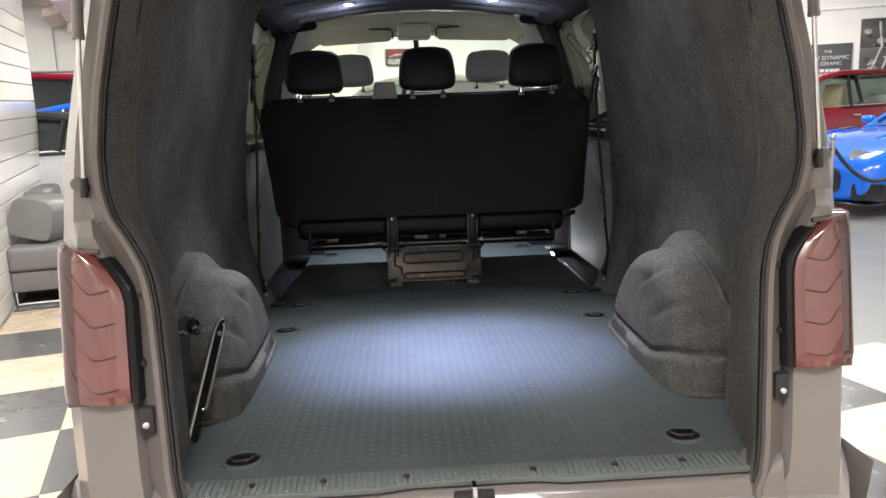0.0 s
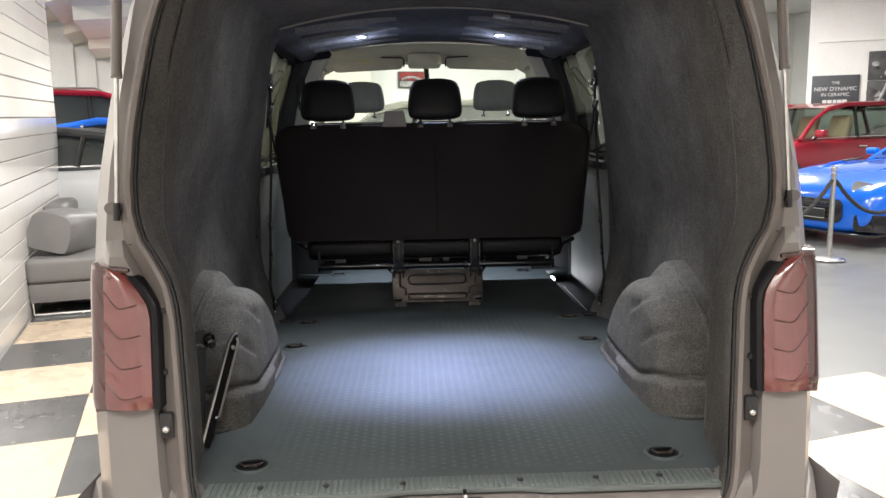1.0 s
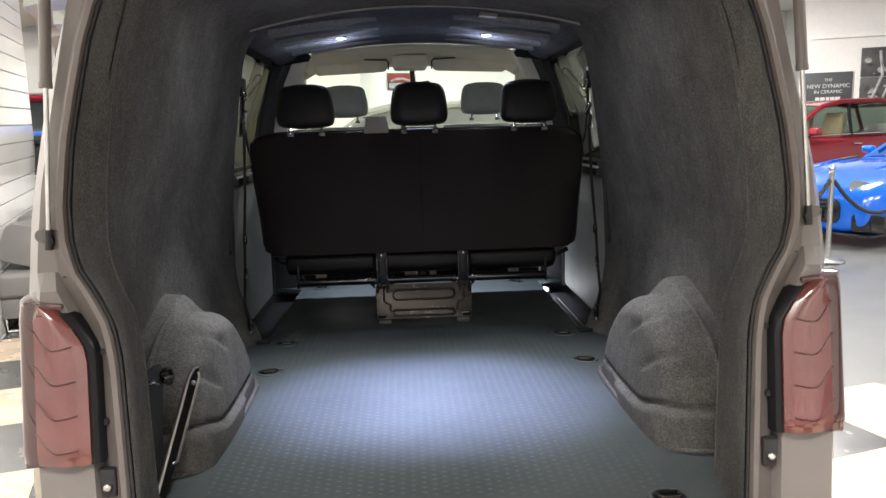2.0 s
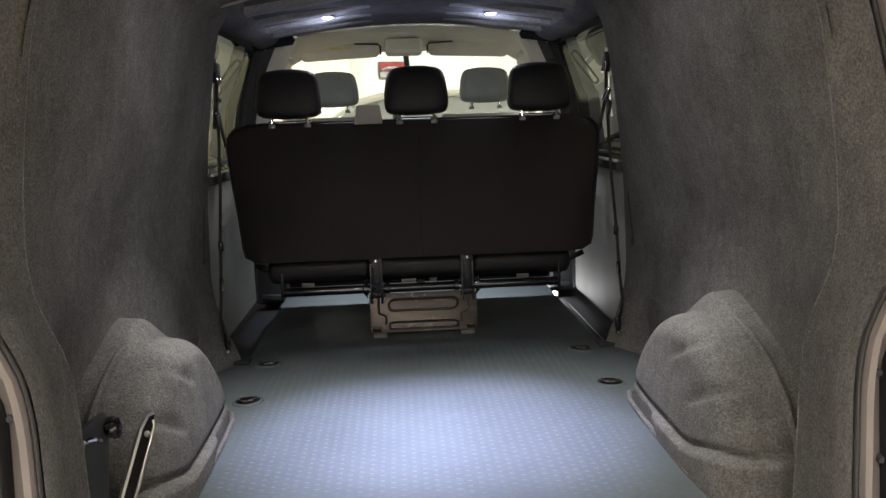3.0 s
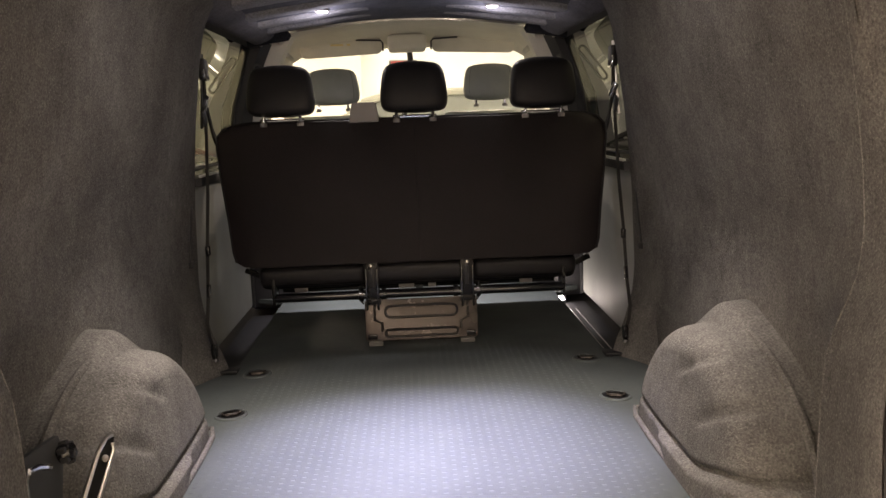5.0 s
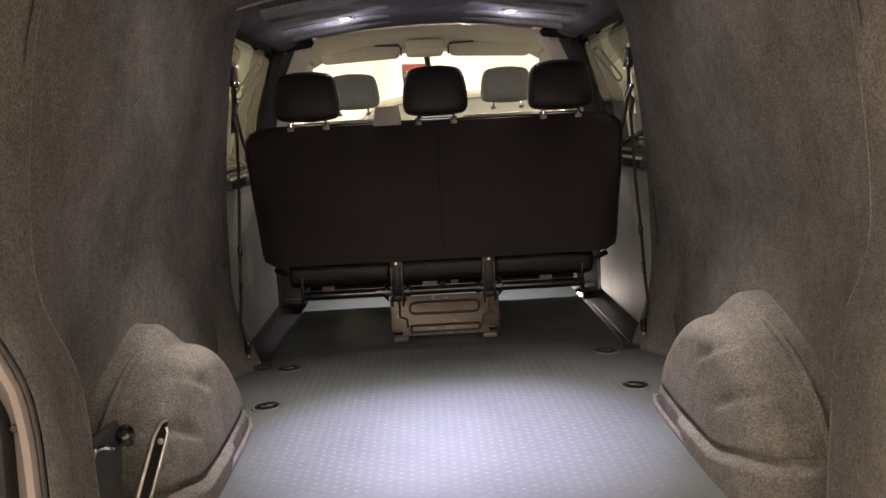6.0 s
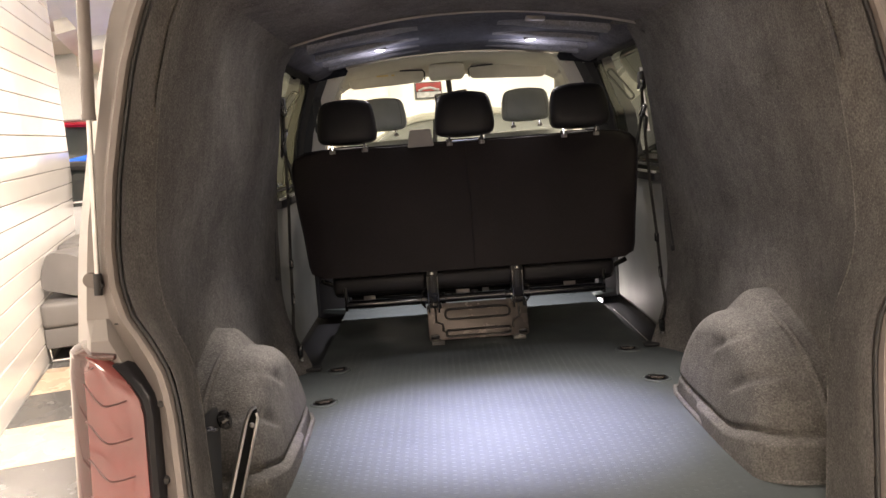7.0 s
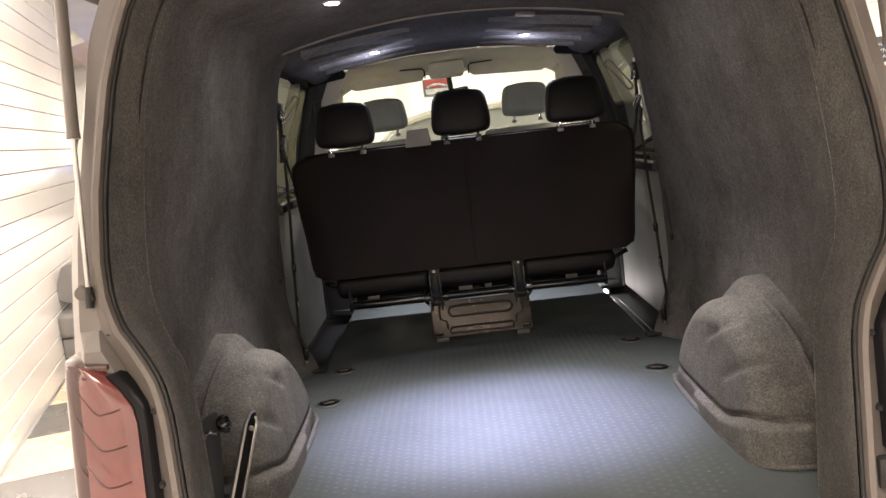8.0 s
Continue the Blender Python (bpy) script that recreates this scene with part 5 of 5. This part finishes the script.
SU, SV = to_uv(4.135, 7.545)
POSTS = [(SU - 1.3, SV - 0.15), (SU, SV), (SU + 1.35, SV + 0.05)]
for u, v in POSTS:
    stanchion(u, v)
for (u0, v0), (u1, v1) in zip(POSTS, POSTS[1:]):
    pts = [uv(u0 + (u1 - u0) * k, v0 + (v1 - v0) * k, 0.845 - 0.42 * 4 * k * (1 - k) * 0.95) for k in levels(0.02, 0.98, 24)]
    rope = tagged(tube("barrier_rope", pts, 0.019, M["rope"], None, 10), "black twisted barrier rope sagging between stanchions", "rope", "barrier ropes")
    verts, faces = [], []
    for h in (0.0, math.pi):
        strand = []
        for i in range(97):
            k = i / 96
            p = pts[0].lerp(pts[0], 0)
            q = k * (len(pts) - 1)
            i0 = min(int(q), len(pts) - 2)
            p = pts[i0].lerp(pts[i0 + 1], q - i0)
            dd = (pts[i0 + 1] - pts[i0]).normalized()
            s1 = dd.cross(Vector((0, 0, 1))).normalized()
            s2 = dd.cross(s1)
            ang = h + k * 60
            strand.append(p + (s1 * math.cos(ang) + s2 * math.sin(ang)) * 0.012)
        v, f = loft(tube_rows(strand, 0.011, 6), True, True)
        faces += [tuple(n + len(verts) for n in q) for q in f]
        verts += v
    solid("strand", verts, faces, M["rope"], rope, True)


def car_paint(name, colour, rough=0.25):
    return material(name, colour, rough=rough, vary=0.03, scale=2.0, coat=1.0, spec=0.3)


M["tyre"] = material("tyre", (0.02, 0.02, 0.021), rough=0.75, vary=0.15, scale=20.0)
M["car_glass"] = glass("car_glass", (0.40, 0.46, 0.42))
M["dark_glass"] = material("dark_car_glass", (0.02, 0.025, 0.025), rough=0.06, vary=0.0, coat=0.5)
M["beige_seat"] = material("cream_seat", (0.62, 0.52, 0.33), rough=0.6, vary=0.08)
M["soft_top"] = material("black_soft_top", (0.035, 0.035, 0.037), rough=0.85, vary=0.15, scale=30.0, bump=0.3)

SHAPES = {
    # station along the length, half width share, underside, shoulder height
    "sport": [(-0.5, 0.72, 0.42, 0.78), (-0.475, 0.88, 0.30, 0.90), (-0.36, 1.0, 0.20, 0.95), (-0.2, 0.98, 0.16, 0.90), (0.0, 0.97, 0.15, 0.88), (0.15, 0.98, 0.16, 0.90), (0.30, 1.0, 0.18, 0.86), (0.40, 0.97, 0.16, 0.78), (0.46, 0.90, 0.14, 0.69), (0.49, 0.80, 0.14, 0.60), (0.5, 0.70, 0.20, 0.50)],
    "suv": [(-0.5, 0.80, 0.48, 1.05), (-0.48, 0.92, 0.38, 1.12), (-0.36, 1.0, 0.26, 1.14), (-0.1, 1.0, 0.24, 1.13), (0.12, 1.0, 0.24, 1.11), (0.26, 0.99, 0.26, 1.08), (0.38, 0.97, 0.28, 1.0), (0.46, 0.90, 0.30, 0.90), (0.49, 0.80, 0.34, 0.80), (0.5, 0.70, 0.40, 0.70)],
}
SHAPES["saloon"] = [(t, k, a * 0.85, b * 0.94) for t, k, a, b in SHAPES["suv"]]
CABINS = {
    # station, half width at the shoulder, half width at the top, top height share
    "sport": [(-0.44, 0.70, 0.50, 0.05), (-0.32, 0.80, 0.58, 0.70), (-0.20, 0.84, 0.60, 1.0), (-0.11, 0.85, 0.60, 0.97), (0.07, 0.82, 0.60, 0.08)],
    "suv": [(-0.47, 0.80, 0.62, 0.25), (-0.40, 0.85, 0.68, 0.85), (-0.2, 0.90, 0.72, 1.0), (0.0, 0.90, 0.72, 0.97), (0.08, 0.90, 0.70, 0.84), (0.24, 0.86, 0.68, 0.06)],
}


CABINS["saloon"] = [(-0.40, 0.78, 0.56, 0.05), (-0.24, 0.84, 0.62, 0.72), (-0.08, 0.88, 0.64, 1.0), (0.04, 0.88, 0.64, 0.98), (0.21, 0.84, 0.62, 0.06)]


def car(name, label, place, turn, length, width, height, shape, paint, roof=None, glass_mat="dark_glass", seats=False, rails=False):
    """Its nose points along its own x."""
    c = thing(name, label, "car", place, turn)
    w = width / 2
    st = SHAPES[shape]
    rows = []
    for t, k, z0, z1 in st:
        h, ww = z1 - z0, w * k
        half = [(0.0, z0), (0.72 * ww, z0), (0.95 * ww, z0 + 0.14 * h), (1.0 * ww, z0 + 0.45 * h), (0.985 * ww, z0 + 0.72 * h), (0.93 * ww, z0 + 0.93 * h), (0.80 * ww, z1), (0.4 * ww, z1 + 0.025), (0.0, z1 + 0.035)]
        ring = half + [(-a, b) for a, b in half[-2:0:-1]]
        rows.append([(t * length, a, b) for a, b in ring])
    body = solid("body", *loft(rows, True, True), paint, c, True, "", 60)
    sub = body.modifiers.new("round", "SUBSURF")
    sub.levels = sub.render_levels = 2
    zb = lambda t: float(np.interp(t, [r[0] for r in st], [r[3] for r in st]))
    cab = CABINS[shape]
    rows = []
    for t, wb, wt, hz in cab:
        z0 = zb(t) - 0.04
        z1 = zb(t) + (height - zb(t)) * hz
        half = [(wb * w, z0), (wb * w * 0.99, z0 + 0.06), (wt * w + (wb - wt) * w * 0.25, z0 + (z1 - z0) * 0.8), (wt * w * 0.96, z1 - 0.01), (wt * w * 0.5, z1 + 0.015), (0.0, z1 + 0.02)]
        rows.append([(t * length, a, b) for a, b in half + [(-a, b) for a, b in half[-2::-1]]])
    g = solid("glasshouse", *loft(rows), M[glass_mat], c, True, "dark side glass", 60)
    g.visible_shadow = False
    top = []
    for t, wb, wt, hz in cab[1:-1]:
        z1 = zb(t) + (height - zb(t)) * hz + 0.012
        top.append([(t * length, wt * w * f, z1 + 0.022 * (1 - f * f)) for f in levels(-1.04, 1.04, 10)])
    solid("roof", *loft(top), roof or paint, c, True, "", 60)
    for sy in (-1, 1):
        for (ta, tb) in ((0, 1), (len(cab) - 2, len(cab) - 1)):
            p = [Vector((cab[k][0] * length, sy * (cab[k][1] * w if hz0 else cab[k][2] * w * 1.02), (zb(cab[k][0]) - 0.01) if hz0 else zb(cab[k][0]) + (height - zb(cab[k][0])) * cab[k][3])) for k, hz0 in ((ta, ta == 0), (tb, ta != 0))]
            tube("roof_pillar", [p[0], p[0].lerp(p[1], 0.5) + Vector((0.05 if seats and ta else 0.0, sy * 0.02, 0.07 if seats else 0.01)), p[1]], 0.042 if seats else 0.026, roof or paint, c, 8)
        edge = [(t * length, sy * wt * w * 1.02, zb(t) + (height - zb(t)) * hz - 0.005) for t, wb, wt, hz in cab[1:-1]]
        tube("roof_side", edge, 0.03 if shape == "sport" else 0.05, roof or paint, c, 8)
        mid = len(cab) // 2
        t = cab[mid][0] - 0.03
        tube("door_pillar", [(t * length, sy * cab[mid][1] * w * 1.0, zb(t)), (t * length - 0.05, sy * (cab[mid][2] + 0.01) * w, height - 0.03)], 0.032, M["black_gloss"], c, 8)
        line = [(t * length, sy * wb * w * 1.0, zb(t) + 0.004) for t, wb, _, _ in cab]
        tube("window_trim", line, 0.010, M["chrome"], c, 6, "chrome window strip")
        # mirror
        t = cab[-1][0] - (0.085 if shape == "sport" else 0.055)
        m = part("door_mirror", add_box(bmesh.new(), (t * length, sy * (w * 0.98 + 0.10), zb(t) + 0.10), (0.11, 0.17, 0.10) if shape == "sport" else (0.13, 0.22, 0.14), 0.045, None, 4), paint, c, "painted door mirror", True)
        tube("mirror_foot", [(t * length + 0.01, sy * w * 0.90, zb(t) + 0.0), (t * length + 0.02, sy * (w * 0.98 + 0.06), zb(t) + 0.06)], 0.03, M["black_gloss"], m, 8)
        tube("door_handle", [(-0.06 * length, sy * w * 0.99, zb(0) - 0.17), (-0.06 * length + 0.2, sy * w * 1.0, zb(0) - 0.165)], 0.014, M["chrome"], c, 6)
        for t in (-0.31, 0.31):
            R = 0.34 if shape == "sport" else 0.37
            rows = [[(t * length + r * math.cos(a), sy * yy, R + r * math.sin(a)) for a in (2 * math.pi * k / 32 for k in range(32))] for yy, r in ((w * 0.78, R * 0.6), (w * 0.78, R * 0.95), (w * 0.84, R), (w * 0.99, R), (w * 1.012, R * 0.94), (w * 1.012, R * 0.72), (w * 0.97, R * 0.68))]
            tyre = solid("wheel", *loft(rows, True), M["tyre"], c, True, "black tyre on a light alloy wheel", 40)
            for k in range(5):
                a = 2 * math.pi * k / 5
                tube("spoke", [(t * length + 0.04 * math.cos(a), sy * w * 1.0, R + 0.04 * math.sin(a)), (t * length + R * 0.7 * math.cos(a), sy * w * 0.985, R + R * 0.7 * math.sin(a))], [0.032, 0.024], M["steel"], tyre, 6)
            lathe_rows = [[(t * length + r * math.cos(a), sy * w * 0.93, R + r * math.sin(a)) for a in (2 * math.pi * k / 24 for k in range(24))] for r in (R * 0.70, 0.01)]
            solid("wheel_back", *loft(lathe_rows, True), M["black_plastic"], tyre, True)
        if rails:
            t0, t1 = cab[1][0], cab[-3][0]
            tube("roof_rail", [(t0 * length, sy * 0.66 * w, height + 0.005), (t0 * length + 0.1, sy * 0.66 * w, height + 0.055), (t1 * length - 0.1, sy * 0.66 * w, height + 0.055), (t1 * length, sy * 0.66 * w, height + 0.01)], 0.018, M["steel"], c, 8, "bright roof rail")
    if seats:
        for t in (-0.045,):
            for sy in (-0.40, 0.40):
                s = part("car_seat", add_box(bmesh.new(), (t * length, sy * width * 0.5, zb(0) + 0.10), (0.14, 0.44, 0.60), 0.06, Matrix.Rotation(radians(-12), 4, "Y"), 3), M["beige_seat"], c, "cream leather car seat", True)
    return c


def on_floor(x, y):
    return (x, y, 0.0)


M["blue"] = car_paint("blue_car_paint", (0.004, 0.12, 0.66))
M["red"] = car_paint("red_car_paint", (0.22, 0.005, 0.017))
M["silver"] = car_paint("silver_car_paint", (0.52, 0.53, 0.54), 0.3)
# opaque glass, the room's reflection painted as a pale grey base
M["pale_glass"] = material("painted_reflection_glass", (0.30, 0.31, 0.29), rough=0.12, vary=0.1, scale=2.0, coat=1.0)
M["pale"] = car_paint("pale_car_paint", (0.66, 0.65, 0.56), 0.3)

# blue sports car, nose towards the van
blue = car("sports_car", "bright blue sports coupe behind the barrier rope", on_floor(6.70, 9.62), radians(200), 4.48, 1.92, 1.31, "sport", M["blue"])
nose = 2.24
for sy in (-1, 1):
    bm = prism(rounded(0, 0, 0.54, 0.15, 0.06), 0.03, "x", 0.008)
    lamp = part("headlamp", moved(bm, Matrix.Translation((nose - 0.245, sy * 0.70, 0.605)) @ Matrix.Rotation(radians(sy * 32), 4, "Z") @ Matrix.Rotation(radians(-sy * 14), 4, "X") @ Matrix.Rotation(radians(-28), 4, "Y")), M["chrome"], blue, "clear headlamp", True)
    bm = prism(rounded(0, 0, 0.34, 0.20, 0.05), 0.06, "x", 0.01)
    duct = part("air_duct", moved(bm, Matrix.Translation((nose - 0.125, sy * 0.735, 0.275)) @ Matrix.Rotation(radians(sy * 24), 4, "Z")), M["black_gloss"], blue, "black front air duct", True)
    tube("duct_blade", [(nose - 0.06, sy * 0.62, 0.25), (nose - 0.14, sy * 0.84, 0.27)], 0.012, M["blue"], duct, 6)
grille = part("grille", moved(prism(rounded(0, 0, 0.92, 0.27, 0.09), 0.09, "x", 0.015), Matrix.Translation((nose - 0.075, 0, 0.385))), M["black_gloss"], blue, "black mesh grille", True)
for k in range(5):
    tube("grille_bar", [(nose + 0.02, -0.40, 0.29 + 0.047 * k), (nose + 0.02, 0.40, 0.29 + 0.047 * k)], 0.005, M["black_plastic"], grille, 6)
box("number_plate", (nose + 0.035, 0, 0.35), (0.012, 0.52, 0.115), M["black_plastic"], grille, 0.004, "dark number plate")
tube("plate_border", [(nose + 0.042, a, 0.35 + b) for a, b in ((-0.255, -0.052), (0.255, -0.052), (0.255, 0.052), (-0.255, 0.052), (-0.255, -0.052))], 0.005, M["steel"], grille, 6, "pale plate border")
box("splitter", (nose - 0.16, 0, 0.135), (0.34, 1.62, 0.035), M["black_gloss"], blue, 0.012, "black front splitter")
for sy in (-1, 1):
    tube("bonnet_crease", [(nose - 0.35, sy * 0.34, 0.752), (nose - 0.8, sy * 0.44, 0.875), (nose - 1.4, sy * 0.52, 0.925)], 0.012, M["blue"], blue, 6)
    box("bonnet_vent", (nose - 1.1, sy * 0.36, 0.925), (0.28, 0.09, 0.012), M["black_gloss"], blue, 0.004, "", Matrix.Rotation(radians(7), 4, "Y"))
car("red_car", "deep red five-door car with cream seats parked side on", on_floor(7.75, 14.75), TH + math.pi, 4.85, 1.95, 1.74, "suv", M["red"], None, "car_glass", True)
car("silver_convertible", "silver convertible with a closed black soft top", on_floor(-4.15, 8.65), TH * 0.6 + math.pi, 4.5, 1.84, 1.42, "saloon", M["silver"], M["soft_top"])
car("blue_coupe", "bright blue coupe behind the convertible", on_floor(-4.1, 11.1), TH, 4.5, 1.88, 1.56, "saloon", M["blue"])
car("red_utility_car", "tall red utility car with bright roof rails", on_floor(-5.3, 13.4), TH, 4.8, 1.98, 2.06, "suv", M["red"], None, "dark_glass", False, True)
car("black_car", "black car parked beyond the side window", on_floor(3.0, 11.9), radians(255), 4.5, 1.86, 1.62, "suv", M["black_gloss"])
car("pale_car", "pale cream car seen through the windscreen", on_floor(-0.2, 11.2), TH + radians(160), 4.6, 1.90, 1.74, "suv", M["pale"], None, "pale_glass")


# ---- showroom: signs and pictures ----
def letters(text, size, mat, owner, m):
    data = bpy.data.curves.new("lettering", "FONT")
    data.body, data.size, data.align_x, data.extrude = text, size, "CENTER", 0.002
    ob = new("lettering", data)
    bpy.context.view_layer.update()
    me = bpy.data.meshes.new_from_object(ob.evaluated_get(bpy.context.evaluated_depsgraph_get()))
    bpy.data.objects.remove(ob)
    me.materials.clear()
    me.materials.append(mat)
    out = new("lettering", me)
    out.parent, out.matrix_basis = owner, m
    return out


sign = thing("wall_sign", "charcoal sign board with pale lettering on the far wall", "sign", (8.70, 16.76, 0), radians(-25))
box("board", (0.465, 0, 2.08), (0.93, 0.04, 0.64), M["sign"], sign, 0.005)
UP = Matrix.Rotation(radians(90), 4, "X")
letters("THE", 0.085, M["sign_ink"], sign, Matrix.Translation((0.465, -0.024, 2.21)) @ UP)
letters("NEW DYNAMIC", 0.118, M["sign_ink"], sign, Matrix.Translation((0.465, -0.024, 2.07)) @ UP)
letters("IN CERAMIC", 0.100, M["sign_ink"], sign, Matrix.Translation((0.465, -0.024, 1.955)) @ UP)
for k, (x, w) in enumerate(((-0.2, 0.08), (-0.1, 0.09), (0.0, 0.07), (0.09, 0.08), (0.19, 0.10))):
    box("text_bar", (x + 0.465, -0.024, 1.83), (w, 0.004, 0.09), M["sign_ink"], sign, 0.0)
poster = thing("engine_poster", "large four-panel poster of dark engine parts with a red accent", "poster", tuple(SIGN @ Vector((1.80, -0.01, 0))), radians(-25))
for i in range(2):
    for j in range(2):
        p = box("panel", (0.36 + (i - 0.5) * 0.74 - 0.36, 0, 2.26 + (j - 0.5) * 0.62), (0.72, 0.03, 0.60), M["poster_dark"], poster, 0.002)
random.seed(11)
for k in range(34):
    a, r = random.uniform(-0.70, 0.70), random.uniform(0.02, 0.10)
    zc = random.uniform(1.75, 2.85)
    lathe_ob = lathe("printed_shape", [(0.0, 0.003), (r * 0.55, 0.003), (r * 0.6, 0.001), (r, 0.002), (r, 0.0)], M["poster_grey"] if k % 3 else M["poster_dark"], poster, (0, 0, 0), 14)
    lathe_ob.matrix_basis = Matrix.Translation((a, -0.017 - 0.0004 * k, zc)) @ Matrix.Rotation(radians(90), 4, "X") @ Matrix.Diagonal((1, random.uniform(0.5, 1.4), 1, 1))
red = lathe("printed_accent", [(0.0, 0.004), (0.15, 0.003), (0.16, 0.0)], M["poster_red"], poster, (0, 0, 0), 20, "red printed disc")
red.matrix_basis = Matrix.Translation((0.28, -0.035, 2.36)) @ Matrix.Rotation(radians(90), 4, "X")
for x in (-0.5, -0.3):
    tube("printed_pipe", [(x, -0.03, 1.8), (x + 0.18, -0.032, 2.3), (x + 0.12, -0.03, 2.8)], 0.03, M["poster_grey"], poster, 8)
# picture of a red car on the wall ahead of the windscreen
pic = thing("car_picture", "framed picture in red and black on the wall ahead", "picture", uv(5.08, 16.95), TH)
box("frame", (0, 0, 2.50), (0.62, 0.05, 0.36), M["poster_dark"], pic, 0.01)
box("picture_sky", (0, -0.028, 2.57), (0.58, 0.006, 0.18), M["poster_red"], pic, 0.0)
box("picture_ground", (0.0, -0.028, 2.40), (0.56, 0.006, 0.12), M["poster_grey"], pic, 0.0)
tube("picture_shape", [(-0.24, -0.034, 2.49), (-0.12, -0.034, 2.54), (0.04, -0.034, 2.55), (0.24, -0.034, 2.49)], 0.028, M["poster_grey"], pic, 8)
room_box("wall_screen", 0.6, 4.0, 16.4, 16.6, 0, CEIL, M["cream_wall"], "cream partition wall")

# ---- floor tiles, piece by piece ----
tile_me = None
for i in range(-1, 7):
    for j in range(-11, 9):
        if j >= 0 and i > 3:
            continue
        if j > 0 and i > 2 and j > 5:
            continue
        u, v = U0 + TU * (i + 0.5), V0 + TV * (j + 0.5)
        pale = (i + j) % 2 != 0
        if tile_me is None:
            tile_me = {}
            for key in (True, False):
                bm = prism([(-TU / 2 + 0.001, -TV / 2 + 0.001), (TU / 2 - 0.001, -TV / 2 + 0.001), (TU / 2 - 0.001, TV / 2 - 0.001), (-TU / 2 + 0.001, TV / 2 - 0.001)], 0.008, "z", 0.0008, 1)
                me = bpy.data.meshes.new("tile")
                bmesh.ops.recalc_face_normals(bm, faces=bm.faces)
                bm.to_mesh(me)
                bm.free()
                me.materials.append(M["tile_pale"] if key else M["tile_dark"])
                tile_me[key] = me
        ob = new("tile", tile_me[pale])
        ob.parent = tiles
        ob.matrix_basis = Matrix.Translation(uv(u, v, -0.008)) @ ROOM
